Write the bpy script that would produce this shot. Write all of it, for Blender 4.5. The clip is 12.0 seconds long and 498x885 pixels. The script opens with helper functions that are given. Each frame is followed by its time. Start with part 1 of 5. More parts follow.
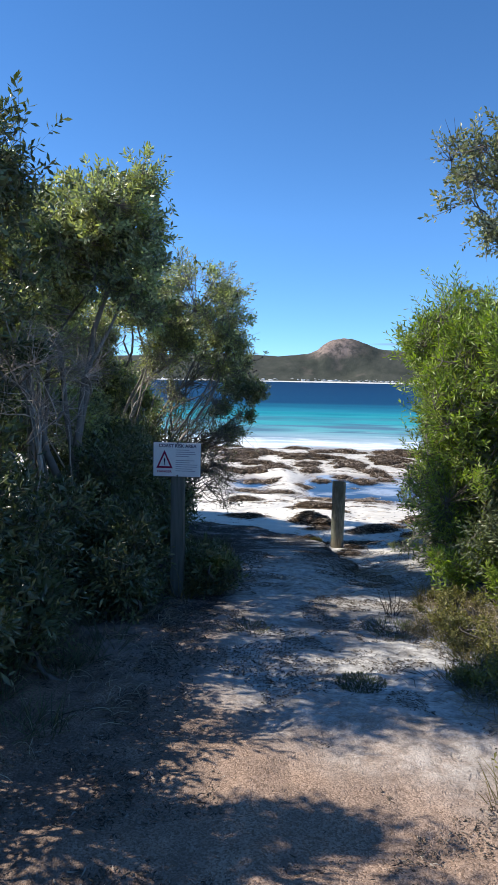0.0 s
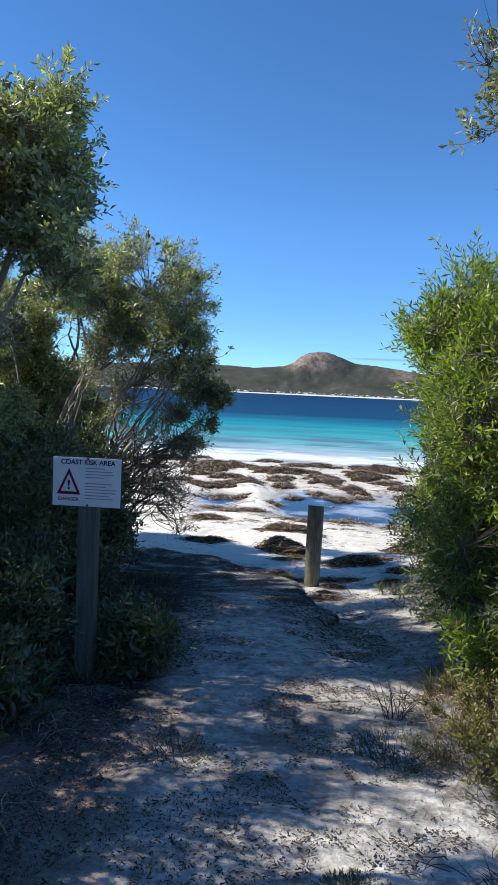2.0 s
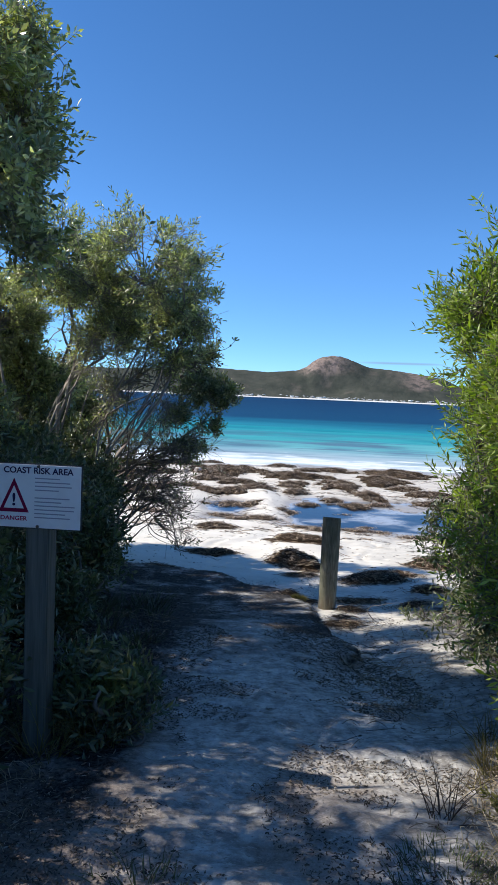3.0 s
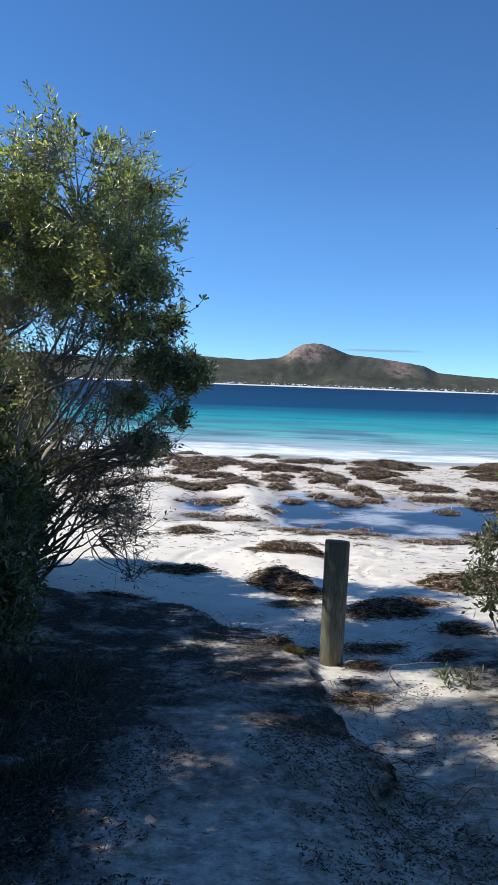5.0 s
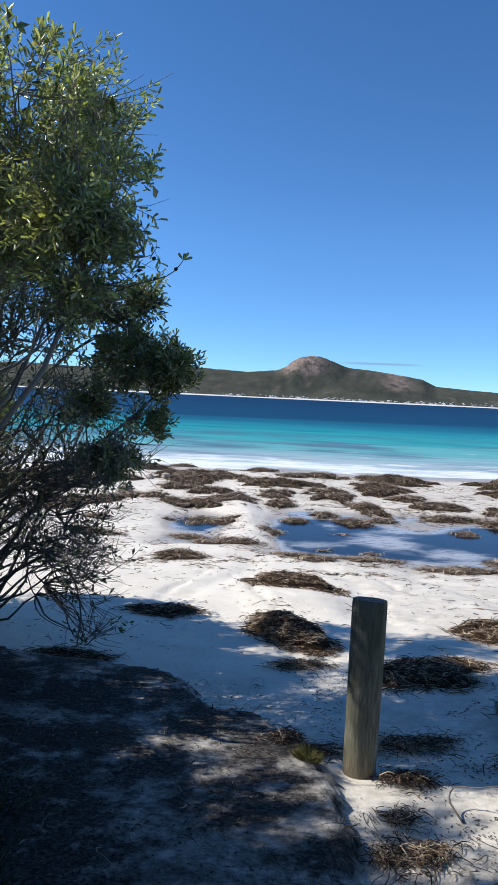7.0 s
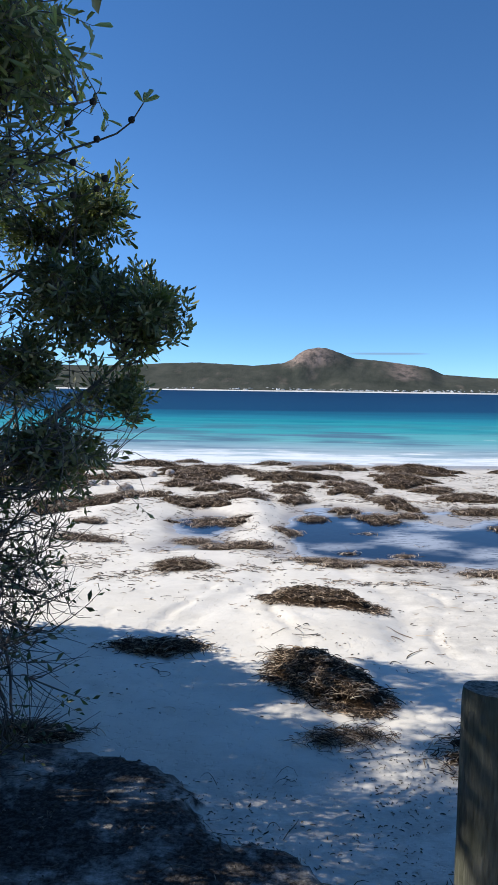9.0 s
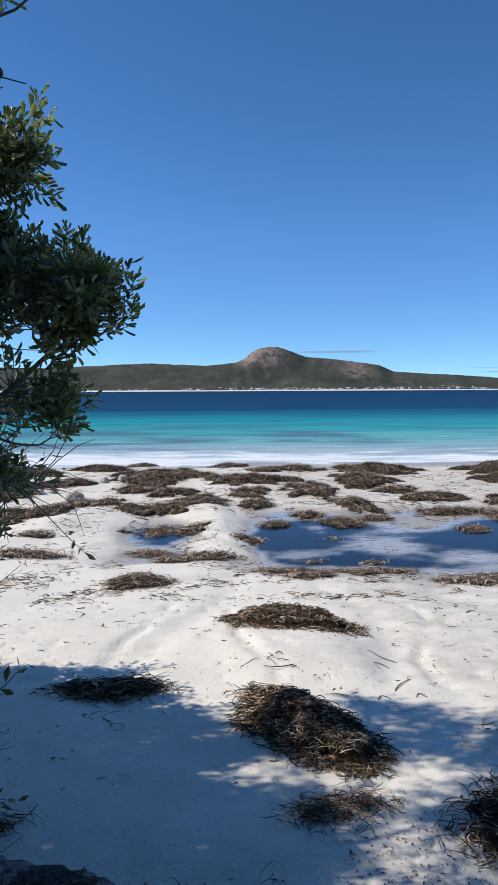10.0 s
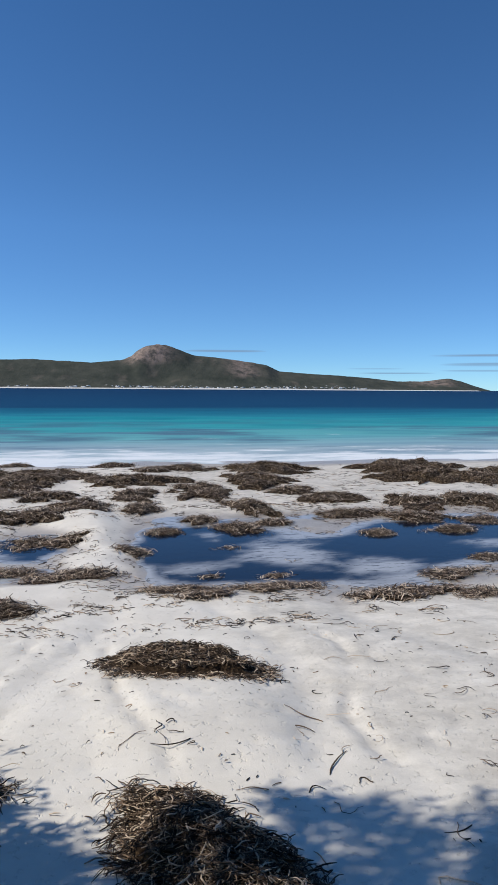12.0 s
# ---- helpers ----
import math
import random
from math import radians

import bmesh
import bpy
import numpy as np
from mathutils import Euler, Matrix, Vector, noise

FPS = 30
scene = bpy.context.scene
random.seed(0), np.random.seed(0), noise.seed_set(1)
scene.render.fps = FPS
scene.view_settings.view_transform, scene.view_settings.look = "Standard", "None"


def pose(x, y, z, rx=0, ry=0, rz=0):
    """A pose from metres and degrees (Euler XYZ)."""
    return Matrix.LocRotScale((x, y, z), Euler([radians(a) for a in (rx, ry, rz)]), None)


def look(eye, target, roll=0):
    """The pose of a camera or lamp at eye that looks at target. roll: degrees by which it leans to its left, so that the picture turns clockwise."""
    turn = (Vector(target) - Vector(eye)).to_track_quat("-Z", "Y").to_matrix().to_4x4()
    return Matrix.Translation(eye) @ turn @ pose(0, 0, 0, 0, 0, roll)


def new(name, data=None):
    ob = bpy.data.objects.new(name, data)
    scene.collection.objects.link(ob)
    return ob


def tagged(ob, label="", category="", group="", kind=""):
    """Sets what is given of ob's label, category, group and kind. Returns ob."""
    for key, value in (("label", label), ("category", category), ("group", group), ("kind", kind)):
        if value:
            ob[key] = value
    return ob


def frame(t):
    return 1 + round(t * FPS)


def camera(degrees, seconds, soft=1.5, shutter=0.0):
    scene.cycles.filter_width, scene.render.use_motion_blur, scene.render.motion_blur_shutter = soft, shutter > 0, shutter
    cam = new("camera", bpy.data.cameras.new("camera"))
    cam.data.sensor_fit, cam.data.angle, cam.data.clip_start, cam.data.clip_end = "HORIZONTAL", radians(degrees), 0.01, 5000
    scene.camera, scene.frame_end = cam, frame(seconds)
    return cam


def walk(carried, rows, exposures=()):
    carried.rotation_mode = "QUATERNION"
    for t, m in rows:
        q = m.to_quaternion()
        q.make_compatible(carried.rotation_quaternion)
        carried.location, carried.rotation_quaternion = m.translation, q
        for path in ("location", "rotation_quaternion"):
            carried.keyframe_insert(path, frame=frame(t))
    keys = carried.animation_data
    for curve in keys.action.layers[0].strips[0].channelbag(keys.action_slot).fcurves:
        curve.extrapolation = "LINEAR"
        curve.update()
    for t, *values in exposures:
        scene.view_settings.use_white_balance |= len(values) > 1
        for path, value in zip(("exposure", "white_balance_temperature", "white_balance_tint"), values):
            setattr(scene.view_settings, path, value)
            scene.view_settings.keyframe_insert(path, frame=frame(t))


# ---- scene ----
cam = camera(40.0, 12.0, soft=0.8)
PATH = [
    (0, (0.415, 0.626, 1.605), (0.323, 2.615, 1.424), 1.1),
    (0.5, (0.429, 1.051, 1.567), (0.362, 3.041, 1.383), 1.6),
    (1, (0.399, 1.473, 1.536), (0.36, 3.464, 1.357), 2.2),
    (1.5, (0.458, 1.929, 1.509), (0.442, 3.922, 1.346), 2.7),
    (2, (0.512, 2.328, 1.497), (0.494, 4.322, 1.35), 2.6),
    (2.5, (0.537, 2.799, 1.487), (0.504, 4.794, 1.348), 2.5),
    (2.7, (0.569, 2.96, 1.46), (0.518, 4.954, 1.326), 2.6),
    (4.3, (0.571, 4.511, 1.377), (0.517, 6.503, 1.221), 1.9),
    (4.5, (0.547, 4.664, 1.369), (0.512, 6.657, 1.212), 2.0),
    (5, (0.567, 5.122, 1.357), (0.565, 7.115, 1.188), 2.1),
    (5.5, (0.62, 5.505, 1.351), (0.636, 7.496, 1.171), 2.3),
    (6, (0.573, 5.879, 1.326), (0.593, 7.871, 1.146), 2.5),
    (6.5, (0.581, 6.215, 1.274), (0.602, 8.208, 1.112), 2.4),
    (7, (0.569, 6.594, 1.258), (0.572, 8.589, 1.124), 2.6),
    (7.2, (0.55, 6.771, 1.224), (0.552, 8.767, 1.102), 2.4),
    (8.8, (0.55, 8.052, 1.1), (0.512, 10.046, 0.952), 1.0),
    (9, (0.541, 8.171, 1.085), (0.52, 10.165, 0.933), 0.8),
    (9.5, (0.518, 8.49, 1.083), (0.544, 10.483, 0.93), 0.2),
    (10, (0.488, 8.871, 1.083), (0.6, 10.861, 0.931), -0.3),
    (10.5, (0.483, 9.223, 1.069), (0.686, 11.207, 0.917), -0.4),
    (11, (0.475, 9.57, 1.028), (0.779, 11.539, 0.863), -0.5),
    (11.5, (0.532, 9.901, 0.994), (0.919, 11.856, 0.826), -0.2),
    (12, (0.597, 10.192, 0.967), (1.033, 12.137, 0.811), 0.4),
]
EXPOSURES = [(0.0, 0.45), (2.5, 0.37), (4.5, 0.25), (6.0, 0.17), (7.5, 0.18), (9.0, 0.13), (10.0, -0.04), (11.0, -0.14), (12.0, -0.26)]
walk(cam, [(t, look(eye, target, roll)) for t, eye, target, roll in PATH], EXPOSURES)

# ---------------------------------------------------------------- light
SUN_EL, SUN_SIDE = 43.0, -7.0         # elevation; how far behind square-left it stands
ce, se = math.cos(radians(SUN_EL)), math.sin(radians(SUN_EL))
to_sun = Vector((-math.cos(radians(SUN_SIDE)) * ce, -math.sin(radians(SUN_SIDE)) * ce, se))
sun_data = bpy.data.lights.new("sun", "SUN")
sun_data.energy, sun_data.angle, sun_data.color = 4.75, radians(0.53), (1.0, 0.938, 0.835)
sun = new("sun", sun_data)
sun.matrix_world = look((0, 0, 40), Vector((0, 0, 40)) - to_sun)

world = bpy.data.worlds.new("sky")
scene.world = world
world.use_nodes = True
wn, wl = world.node_tree.nodes, world.node_tree.links
wn.clear()
sky = wn.new("ShaderNodeTexSky")
sky.sky_type, sky.sun_disc = "NISHITA", False
sky.sun_elevation, sky.sun_rotation = radians(SUN_EL), radians(270.0 - SUN_SIDE)
sky.altitude, sky.air_density, sky.dust_density, sky.ozone_density = 0.0, 0.48, 0.0, 6.0
hsv = wn.new("ShaderNodeHueSaturation")
hsv.inputs["Saturation"].default_value = 1.06
bg = wn.new("ShaderNodeBackground")
bg.inputs["Strength"].default_value = 0.19
# thin cloud streaks low over the far land
tc = wn.new("ShaderNodeTexCoord")
mp = wn.new("ShaderNodeMapping")
mp.inputs["Scale"].default_value = (5.0, 5.0, 160.0)
nz = wn.new("ShaderNodeTexNoise")
nz.inputs["Scale"].default_value, nz.inputs["Detail"].default_value = 1.6, 4.0
cr = wn.new("ShaderNodeMapRange")
cr.inputs["From Min"].default_value, cr.inputs["From Max"].default_value = 0.3, 0.6
cr.inputs["To Min"].default_value, cr.inputs["To Max"].default_value = 0.35, 0.85
sx = wn.new("ShaderNodeSeparateXYZ")


def sky_math(op, a_, b_):
    nd = wn.new("ShaderNodeMath")
    nd.operation = op
    for i_, v_ in enumerate((a_, b_)):
        if isinstance(v_, float):
            nd.inputs[i_].default_value = v_
        else:
            wl.new(v_, nd.inputs[i_])
    return nd.outputs[0]


bearing = sky_math("DIVIDE", sx.outputs["X"], sky_math("MAXIMUM", sx.outputs["Y"], 0.05))
streaks = None
for u0, uw, z0, zw in ((0.187, 0.066, 0.0545, 0.0022), (0.64, 0.13, 0.0482, 0.0024), (0.66, 0.13, 0.0358, 0.0030), (0.65, 0.12, 0.0272, 0.0016), (0.425, 0.05, 0.0300, 0.0010), (0.46, 0.07, 0.0238, 0.0013)):
    du = sky_math("MULTIPLY", sky_math("SUBTRACT", bearing, u0), 1.0 / uw)
    dv = sky_math("MULTIPLY", sky_math("SUBTRACT", sx.outputs["Z"], z0), 1.0 / zw)
    one = sky_math("SUBTRACT", 1.0, sky_math("ADD", sky_math("POWER", sky_math("ABSOLUTE", du, 0.0), 4.0), sky_math("MULTIPLY", dv, dv)))
    one = sky_math("MAXIMUM", one, 0.0)
    streaks = one if streaks is None else sky_math("MAXIMUM", streaks, one)
mu = wn.new("ShaderNodeMath")
mu.operation = "MULTIPLY"
mx = wn.new("ShaderNodeMix")
mx.data_type = "RGBA"
mx.inputs["B"].default_value = (1.25, 2.0, 3.1, 1)
wo = wn.new("ShaderNodeOutputWorld")
deep = wn.new("ShaderNodeMapRange")
deep.inputs["From Min"].default_value, deep.inputs["From Max"].default_value = 0.10, 0.60
deep.inputs["To Min"].default_value, deep.inputs["To Max"].default_value = 1.04, 1.09
wl.new(sx.outputs["Z"], deep.inputs["Value"])
wl.new(deep.outputs[0], hsv.inputs["Saturation"])
wl.new(sky.outputs[0], hsv.inputs["Color"])
wl.new(tc.outputs["Generated"], mp.inputs[0])
wl.new(mp.outputs[0], nz.inputs["Vector"])
wl.new(nz.outputs[0], cr.inputs["Value"])
wl.new(tc.outputs["Generated"], sx.inputs[0])
wl.new(cr.outputs[0], mu.inputs[0])
wl.new(streaks, mu.inputs[1])
wl.new(mu.outputs[0], mx.inputs["Factor"])
tint = wn.new("ShaderNodeMix")
tint.data_type, tint.blend_type = "RGBA", "MULTIPLY"
tint.inputs["Factor"].default_value = 1.0
tint.inputs["B"].default_value = (0.83, 1.02, 1.03, 1)
wl.new(hsv.outputs[0], tint.inputs["A"])
dim = wn.new("ShaderNodeMapRange")
dim.inputs["From Min"].default_value, dim.inputs["From Max"].default_value = 0.0, 0.22
dim.inputs["To Min"].default_value, dim.inputs["To Max"].default_value = 0.72, 1.0
scl = wn.new("ShaderNodeVectorMath")
scl.operation = "SCALE"
wl.new(sx.outputs["Z"], dim.inputs["Value"])
wl.new(tint.outputs["Result"], scl.inputs[0])
wl.new(dim.outputs[0], scl.inputs["Scale"])
wl.new(scl.outputs[0], mx.inputs["A"])
wl.new(mx.outputs["Result"], bg.inputs["Color"])
wl.new(bg.outputs[0], wo.inputs[0])

# ---------------------------------------------------------------- noise and mesh helpers
def hash3(i, j, k, seed):
    h = (i.astype(np.int64) * 374761393 + j.astype(np.int64) * 668265263 + k.astype(np.int64) * 2147483647 + seed * 144665) & 0xFFFFFFFF
    h = ((h ^ (h >> 13)) * 1274126177) & 0xFFFFFFFF
    h = ((h ^ (h >> 16)) * 2246822519) & 0xFFFFFFFF
    return ((h ^ (h >> 15)) & 0xFFFFFF) / 16777215.0


def vnoise(x, y, z=0.0, seed=0):
    """Smooth value noise, 0 to 1."""
    x, y, z = np.broadcast_arrays(np.asarray(x, float), np.asarray(y, float), np.asarray(z, float))
    i, j, k = np.floor(x), np.floor(y), np.floor(z)
    u, v, w = x - i, y - j, z - k
    u, v, w = (a * a * (3 - 2 * a) for a in (u, v, w))
    out = 0
    for a in (0, 1):
        for b in (0, 1):
            for c in (0, 1):
                out = out + hash3(i + a, j + b, k + c, seed) * (u if a else 1 - u) * (v if b else 1 - v) * (w if c else 1 - w)
    return out


def fbm(x, y, z=0.0, octaves=4, seed=0):
    total, amp, norm = 0, 1.0, 0.0
    x, y, z = np.asarray(x, float), np.asarray(y, float), np.asarray(z, float)
    for o in range(octaves):
        total = total + amp * vnoise(x * 2 ** o, y * 2 ** o, z * 2 ** o, seed + o * 17)
        norm, amp = norm + amp, amp * 0.5
    return total / norm


def sstep(a, b, x):
    t = np.clip((np.asarray(x, float) - a) / (b - a), 0, 1)
    return t * t * (3 - 2 * t)


def mesh_np(name, verts, faces, mat, smooth=False):
    """A mesh from arrays: faces is (n, 3) or (n, 4)."""
    verts, faces = np.asarray(verts, np.float32), np.asarray(faces, np.int32)
    me = bpy.data.meshes.new(name)
    n, k = faces.shape
    me.vertices.add(len(verts))
    me.vertices.foreach_set("co", verts.ravel())
    me.loops.add(n * k)
    me.loops.foreach_set("vertex_index", faces.ravel())
    me.polygons.add(n)
    me.polygons.foreach_set("loop_start", np.arange(0, n * k, k, dtype=np.int32))
    if smooth:
        me.polygons.foreach_set("use_smooth", np.ones(n, bool))
    me.update(calc_edges=True)
    me.materials.append(mat)
    return me


def base_empty(name, at):
    ob = new(name)
    ob.location = at
    ob.empty_display_size = 0.2
    return ob


def part_np(name, verts, faces, mat, parent, label="", smooth=False):
    """One part from world-space arrays under a thing whose base is an Empty."""
    o = np.array(parent.matrix_basis.translation)
    ob = new(name, mesh_np(name, np.asarray(verts) - o, faces, mat, smooth))
    ob.parent = parent
    if label:
        ob["label"] = label
    return ob


def part(name, bm, material, parent, label="", smooth=False):
    """One part from a bmesh in its parent's space."""
    me = bpy.data.meshes.new(name)
    for f in bm.faces:
        f.smooth = smooth
    bm.to_mesh(me)
    bm.free()
    me.materials.append(material)
    ob = new(name, me)
    ob.parent = parent
    if label:
        ob["label"] = label
    return ob


def tubes(paths, radii, sides):
    """Tapered tubes, all with the same number of points: paths (n, k, 3), radii (n, k). Returns verts, quads."""
    paths, radii = np.asarray(paths, float), np.asarray(radii, float)
    n, k, _ = paths.shape
    tan = np.gradient(paths, axis=1)
    tan /= np.linalg.norm(tan, axis=2, keepdims=True) + 1e-9
    ref = np.where(np.abs(tan[..., 2:3]) > 0.8, np.array([1.0, 0, 0]), np.array([0, 0, 1.0]))
    a = np.cross(tan, ref)
    a /= np.linalg.norm(a, axis=2, keepdims=True) + 1e-9
    b = np.cross(tan, a)
    ang = np.arange(sides) * 2 * np.pi / sides
    v = paths[:, :, None] + radii[:, :, None, None] * (a[:, :, None] * np.cos(ang)[:, None] + b[:, :, None] * np.sin(ang)[:, None])
    idx = np.arange(n * k * sides).reshape(n, k, sides)
    nxt = np.roll(idx, -1, axis=2)
    q = np.stack([idx[:, :-1], nxt[:, :-1], nxt[:, 1:], idx[:, 1:]], -1)
    q = (q[:, :, :1] if sides == 2 else q).reshape(-1, 4)
    return v.reshape(-1, 3), q


def merge(chunks):
    vs, fs, off = [], [], 0
    for v, f in chunks:
        vs.append(v)
        fs.append(np.asarray(f) + off)
        off += len(v)
    return np.concatenate(vs), np.concatenate(fs)


# ---------------------------------------------------------------- materials
class Mat:
    """A small node-building helper round one Principled material."""

    def __init__(self, name, rough=0.8, spec=0.3):
        self.m = bpy.data.materials.new(name)
        self.m.use_nodes = True
        self.n, self.l = self.m.node_tree.nodes, self.m.node_tree.links
        self.b = self.n["Principled BSDF"]
        self.b.inputs["Roughness"].default_value = rough
        self.b.inputs["Specular IOR Level"].default_value = spec

    def add(self, kind, **ins):
        nd = self.n.new(kind)
        for key, val in ins.items():
            nd.inputs[key.replace("_", " ")].default_value = val
        return nd

    def noise(self, scale, detail=4.0, stretch=None, rough=0.55, source="Position"):
        g = self.n.new("ShaderNodeNewGeometry") if source == "Position" else self.n.new("ShaderNodeTexCoord")
        t = self.add("ShaderNodeTexNoise", Scale=scale, Detail=detail, Roughness=rough)
        if stretch:
            mpn = self.add("ShaderNodeMapping", Scale=stretch)
            self.l.new(g.outputs[source], mpn.inputs[0])
            self.l.new(mpn.outputs[0], t.inputs["Vector"])
        else:
            self.l.new(g.outputs[source], t.inputs["Vector"])
        return t.outputs[0]

    def span(self, val, a, b, lo=0.0, hi=1.0):
        r = self.add("ShaderNodeMapRange")
        for key, v in (("From Min", a), ("From Max", b), ("To Min", lo), ("To Max", hi)):
            r.inputs[key].default_value = v
        self.l.new(val, r.inputs["Value"])
        return r.outputs[0]

    def ramp(self, val, stops):
        r = self.n.new("ShaderNodeValToRGB")
        e = r.color_ramp.elements
        while len(e) < len(stops):
            e.new(0.5)
        for el, (p, c) in zip(e, stops):
            el.position, el.color = p, (*c, 1)
        self.l.new(val, r.inputs[0])
        return r.outputs[0]

    def mix(self, fac, a, b, mode="MIX"):
        r = self.n.new("ShaderNodeMix")
        r.data_type, r.blend_type = "RGBA", mode
        for key, v in (("Factor", fac), ("A", a), ("B", b)):
            if isinstance(v, (int, float)):
                r.inputs[key].default_value = v
            elif isinstance(v, tuple):
                r.inputs[key].default_value = (*v, 1)
            else:
                self.l.new(v, r.inputs[key])
        return r.outputs["Result"]

    def math(self, op, a, b):
        r = self.n.new("ShaderNodeMath")
        r.operation = op
        for i, v in enumerate((a, b)):
            if isinstance(v, (int, float)):
                r.inputs[i].default_value = v
            else:
                self.l.new(v, r.inputs[i])
        return r.outputs[0]

    def attr(self, name):
        a = self.n.new("ShaderNodeAttribute")
        a.attribute_name = name
        return a.outputs["Fac"]

    def island(self):
        return self.n.new("ShaderNodeNewGeometry").outputs["Random Per Island"]

    def axis(self, which):
        g, s = self.n.new("ShaderNodeNewGeometry"), self.n.new("ShaderNodeSeparateXYZ")
        self.l.new(g.outputs["Position"], s.inputs[0])
        return s.outputs[which]

    def color(self, c):
        if isinstance(c, tuple):
            self.b.inputs["Base Color"].default_value = (*c, 1)
        else:
            self.l.new(c, self.b.inputs["Base Color"])

    def bump(self, h, strength, dist):
        bp = self.add("ShaderNodeBump", Strength=strength, Distance=dist)
        self.l.new(h, bp.inputs["Height"])
        self.l.new(bp.outputs[0], self.b.inputs["Normal"])


def leaf_mat(name, dark, mid, light, glow, rough=0.42, spec=0.45, thin=0.27):
    k = Mat(name, rough, spec)
    c = k.ramp(k.island(), [(0.0, dark), (0.55, mid), (0.9, light), (1.0, (0.22, 0.16, 0.06))])
    big = k.span(k.noise(1.6, 3.0), 0.3, 0.7)
    c = k.mix(k.math("MULTIPLY", big, 0.45), c, light)
    c = k.mix(k.span(k.noise(5.0, 2.0), 0.57, 0.70, 0.0, 0.5), c, (light[0] * 1.05, light[1] * 1.12, light[2] * 0.5))
    k.color(c)
    tr = k.n.new("ShaderNodeBsdfTranslucent")
    tc_ = k.mix(1.0, c, glow, "MULTIPLY")
    k.l.new(tc_, tr.inputs["Color"])
    ms = k.n.new("ShaderNodeMixShader")
    ms.inputs[0].default_value = thin
    k.l.new(k.b.outputs[0], ms.inputs[1])
    k.l.new(tr.outputs[0], ms.inputs[2])
    k.l.new(ms.outputs[0], k.n["Material Output"].inputs[0])
    return k.m


LEAF_OLIVE = leaf_mat("leaf_olive", (0.055, 0.068, 0.028), (0.205, 0.235, 0.105), (0.56, 0.57, 0.38), (1.55, 1.7, 0.6), 0.30, 0.85, 0.36)
# dark and mid leaves: on shaded shrubs their colour carries the shade too
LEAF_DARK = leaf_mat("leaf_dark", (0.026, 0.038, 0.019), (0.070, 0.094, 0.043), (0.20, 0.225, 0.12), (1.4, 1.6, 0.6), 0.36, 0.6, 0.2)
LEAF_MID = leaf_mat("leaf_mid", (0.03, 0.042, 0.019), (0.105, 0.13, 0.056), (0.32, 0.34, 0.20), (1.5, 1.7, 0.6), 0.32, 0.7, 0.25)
LEAF_BRIGHT = leaf_mat("leaf_bright", (0.06, 0.095, 0.014), (0.155, 0.225, 0.036), (0.37, 0.43, 0.12), (1.5, 1.8, 0.4), 0.38, 0.5, 0.40)
LEAF_GREY = leaf_mat("leaf_grey", (0.08, 0.098, 0.045), (0.20, 0.215, 0.12), (0.44, 0.44, 0.30), (1.4, 1.5, 0.7))
LEAF_SUNNY = leaf_mat("leaf_sunny", (0.085, 0.09, 0.028), (0.17, 0.165, 0.055), (0.32, 0.29, 0.12), (1.4, 1.5, 0.5), 0.5, 0.3)
LEAF_SEDGE = leaf_mat("leaf_sedge", (0.09, 0.09, 0.03), (0.19, 0.17, 0.07), (0.34, 0.28, 0.14), (1.3, 1.3, 0.7), 0.6, 0.2)

k = Mat("bark", 0.9, 0.15)
k.color(k.mix(k.noise(9.0, 5.0), (0.075, 0.064, 0.056), (0.27, 0.24, 0.215)))
k.bump(k.noise(60.0, 3.0), 0.5, 0.01)
BARK = k.m
k = Mat("grey_bark", 0.9, 0.15)
k.color(k.mix(k.noise(9.0, 5.0), (0.14, 0.12, 0.105), (0.40, 0.365, 0.33)))
k.bump(k.noise(60.0, 3.0), 0.5, 0.01)
GREYBARK = k.m
k = Mat("dry_twig", 0.9, 0.15)
k.color(k.mix(k.island(), (0.20, 0.165, 0.135), (0.60, 0.53, 0.46)))
DRYTWIG = k.m
k = Mat("dark_twig", 0.9, 0.15)
k.color(k.mix(k.noise(20.0), (0.03, 0.025, 0.022), (0.10, 0.085, 0.075)))
DARKTWIG = k.m
k = Mat("litter_bits", 0.9, 0.15)
k.color(k.ramp(k.island(), [(0.0, (0.05, 0.042, 0.036)), (0.5, (0.125, 0.106, 0.086)), (0.85, (0.25, 0.21, 0.17)), (1.0, (0.42, 0.37, 0.31))]))
LITTER = k.m
k = Mat("dry_straw", 0.85, 0.2)
k.color(k.ramp(k.island(), [(0.0, (0.13, 0.10, 0.07)), (0.5, (0.34, 0.27, 0.18)), (1.0, (0.62, 0.53, 0.39))]))
STRAW = k.m
k = Mat("wrack_strands", 0.75, 0.25)
# strand tones; darkest and palest also stand in for shadows and highlights
k.color(k.ramp(k.island(), [(0.0, (0.012, 0.009, 0.006)), (0.45, (0.070, 0.046, 0.030)), (0.74, (0.28, 0.195, 0.13)), (0.93, (0.74, 0.60, 0.45))]))
WRACK = k.m
k = Mat("wrack_bed", 0.9, 0.15)
wz = k.noise(55.0, 4.0)
k.color(k.ramp(wz, [(0.3, (0.022, 0.013, 0.008)), (0.55, (0.055, 0.035, 0.02)), (0.72, (0.15, 0.098, 0.055))]))
k.bump(wz, 1.0, 0.03)
WRACK_BED = k.m
k = Mat("wrack_far", 0.9, 0.15)
wz = k.noise(19.0, 7.0, rough=0.8)
# weed tones; contrast widened to stand in for shaded undersides and highlights
k.color(k.ramp(wz, [(0.42, (0.012, 0.008, 0.005)), (0.52, (0.11, 0.074, 0.044)), (0.63, (0.46, 0.335, 0.21))]))
k.bump(wz, 1.0, 0.10)
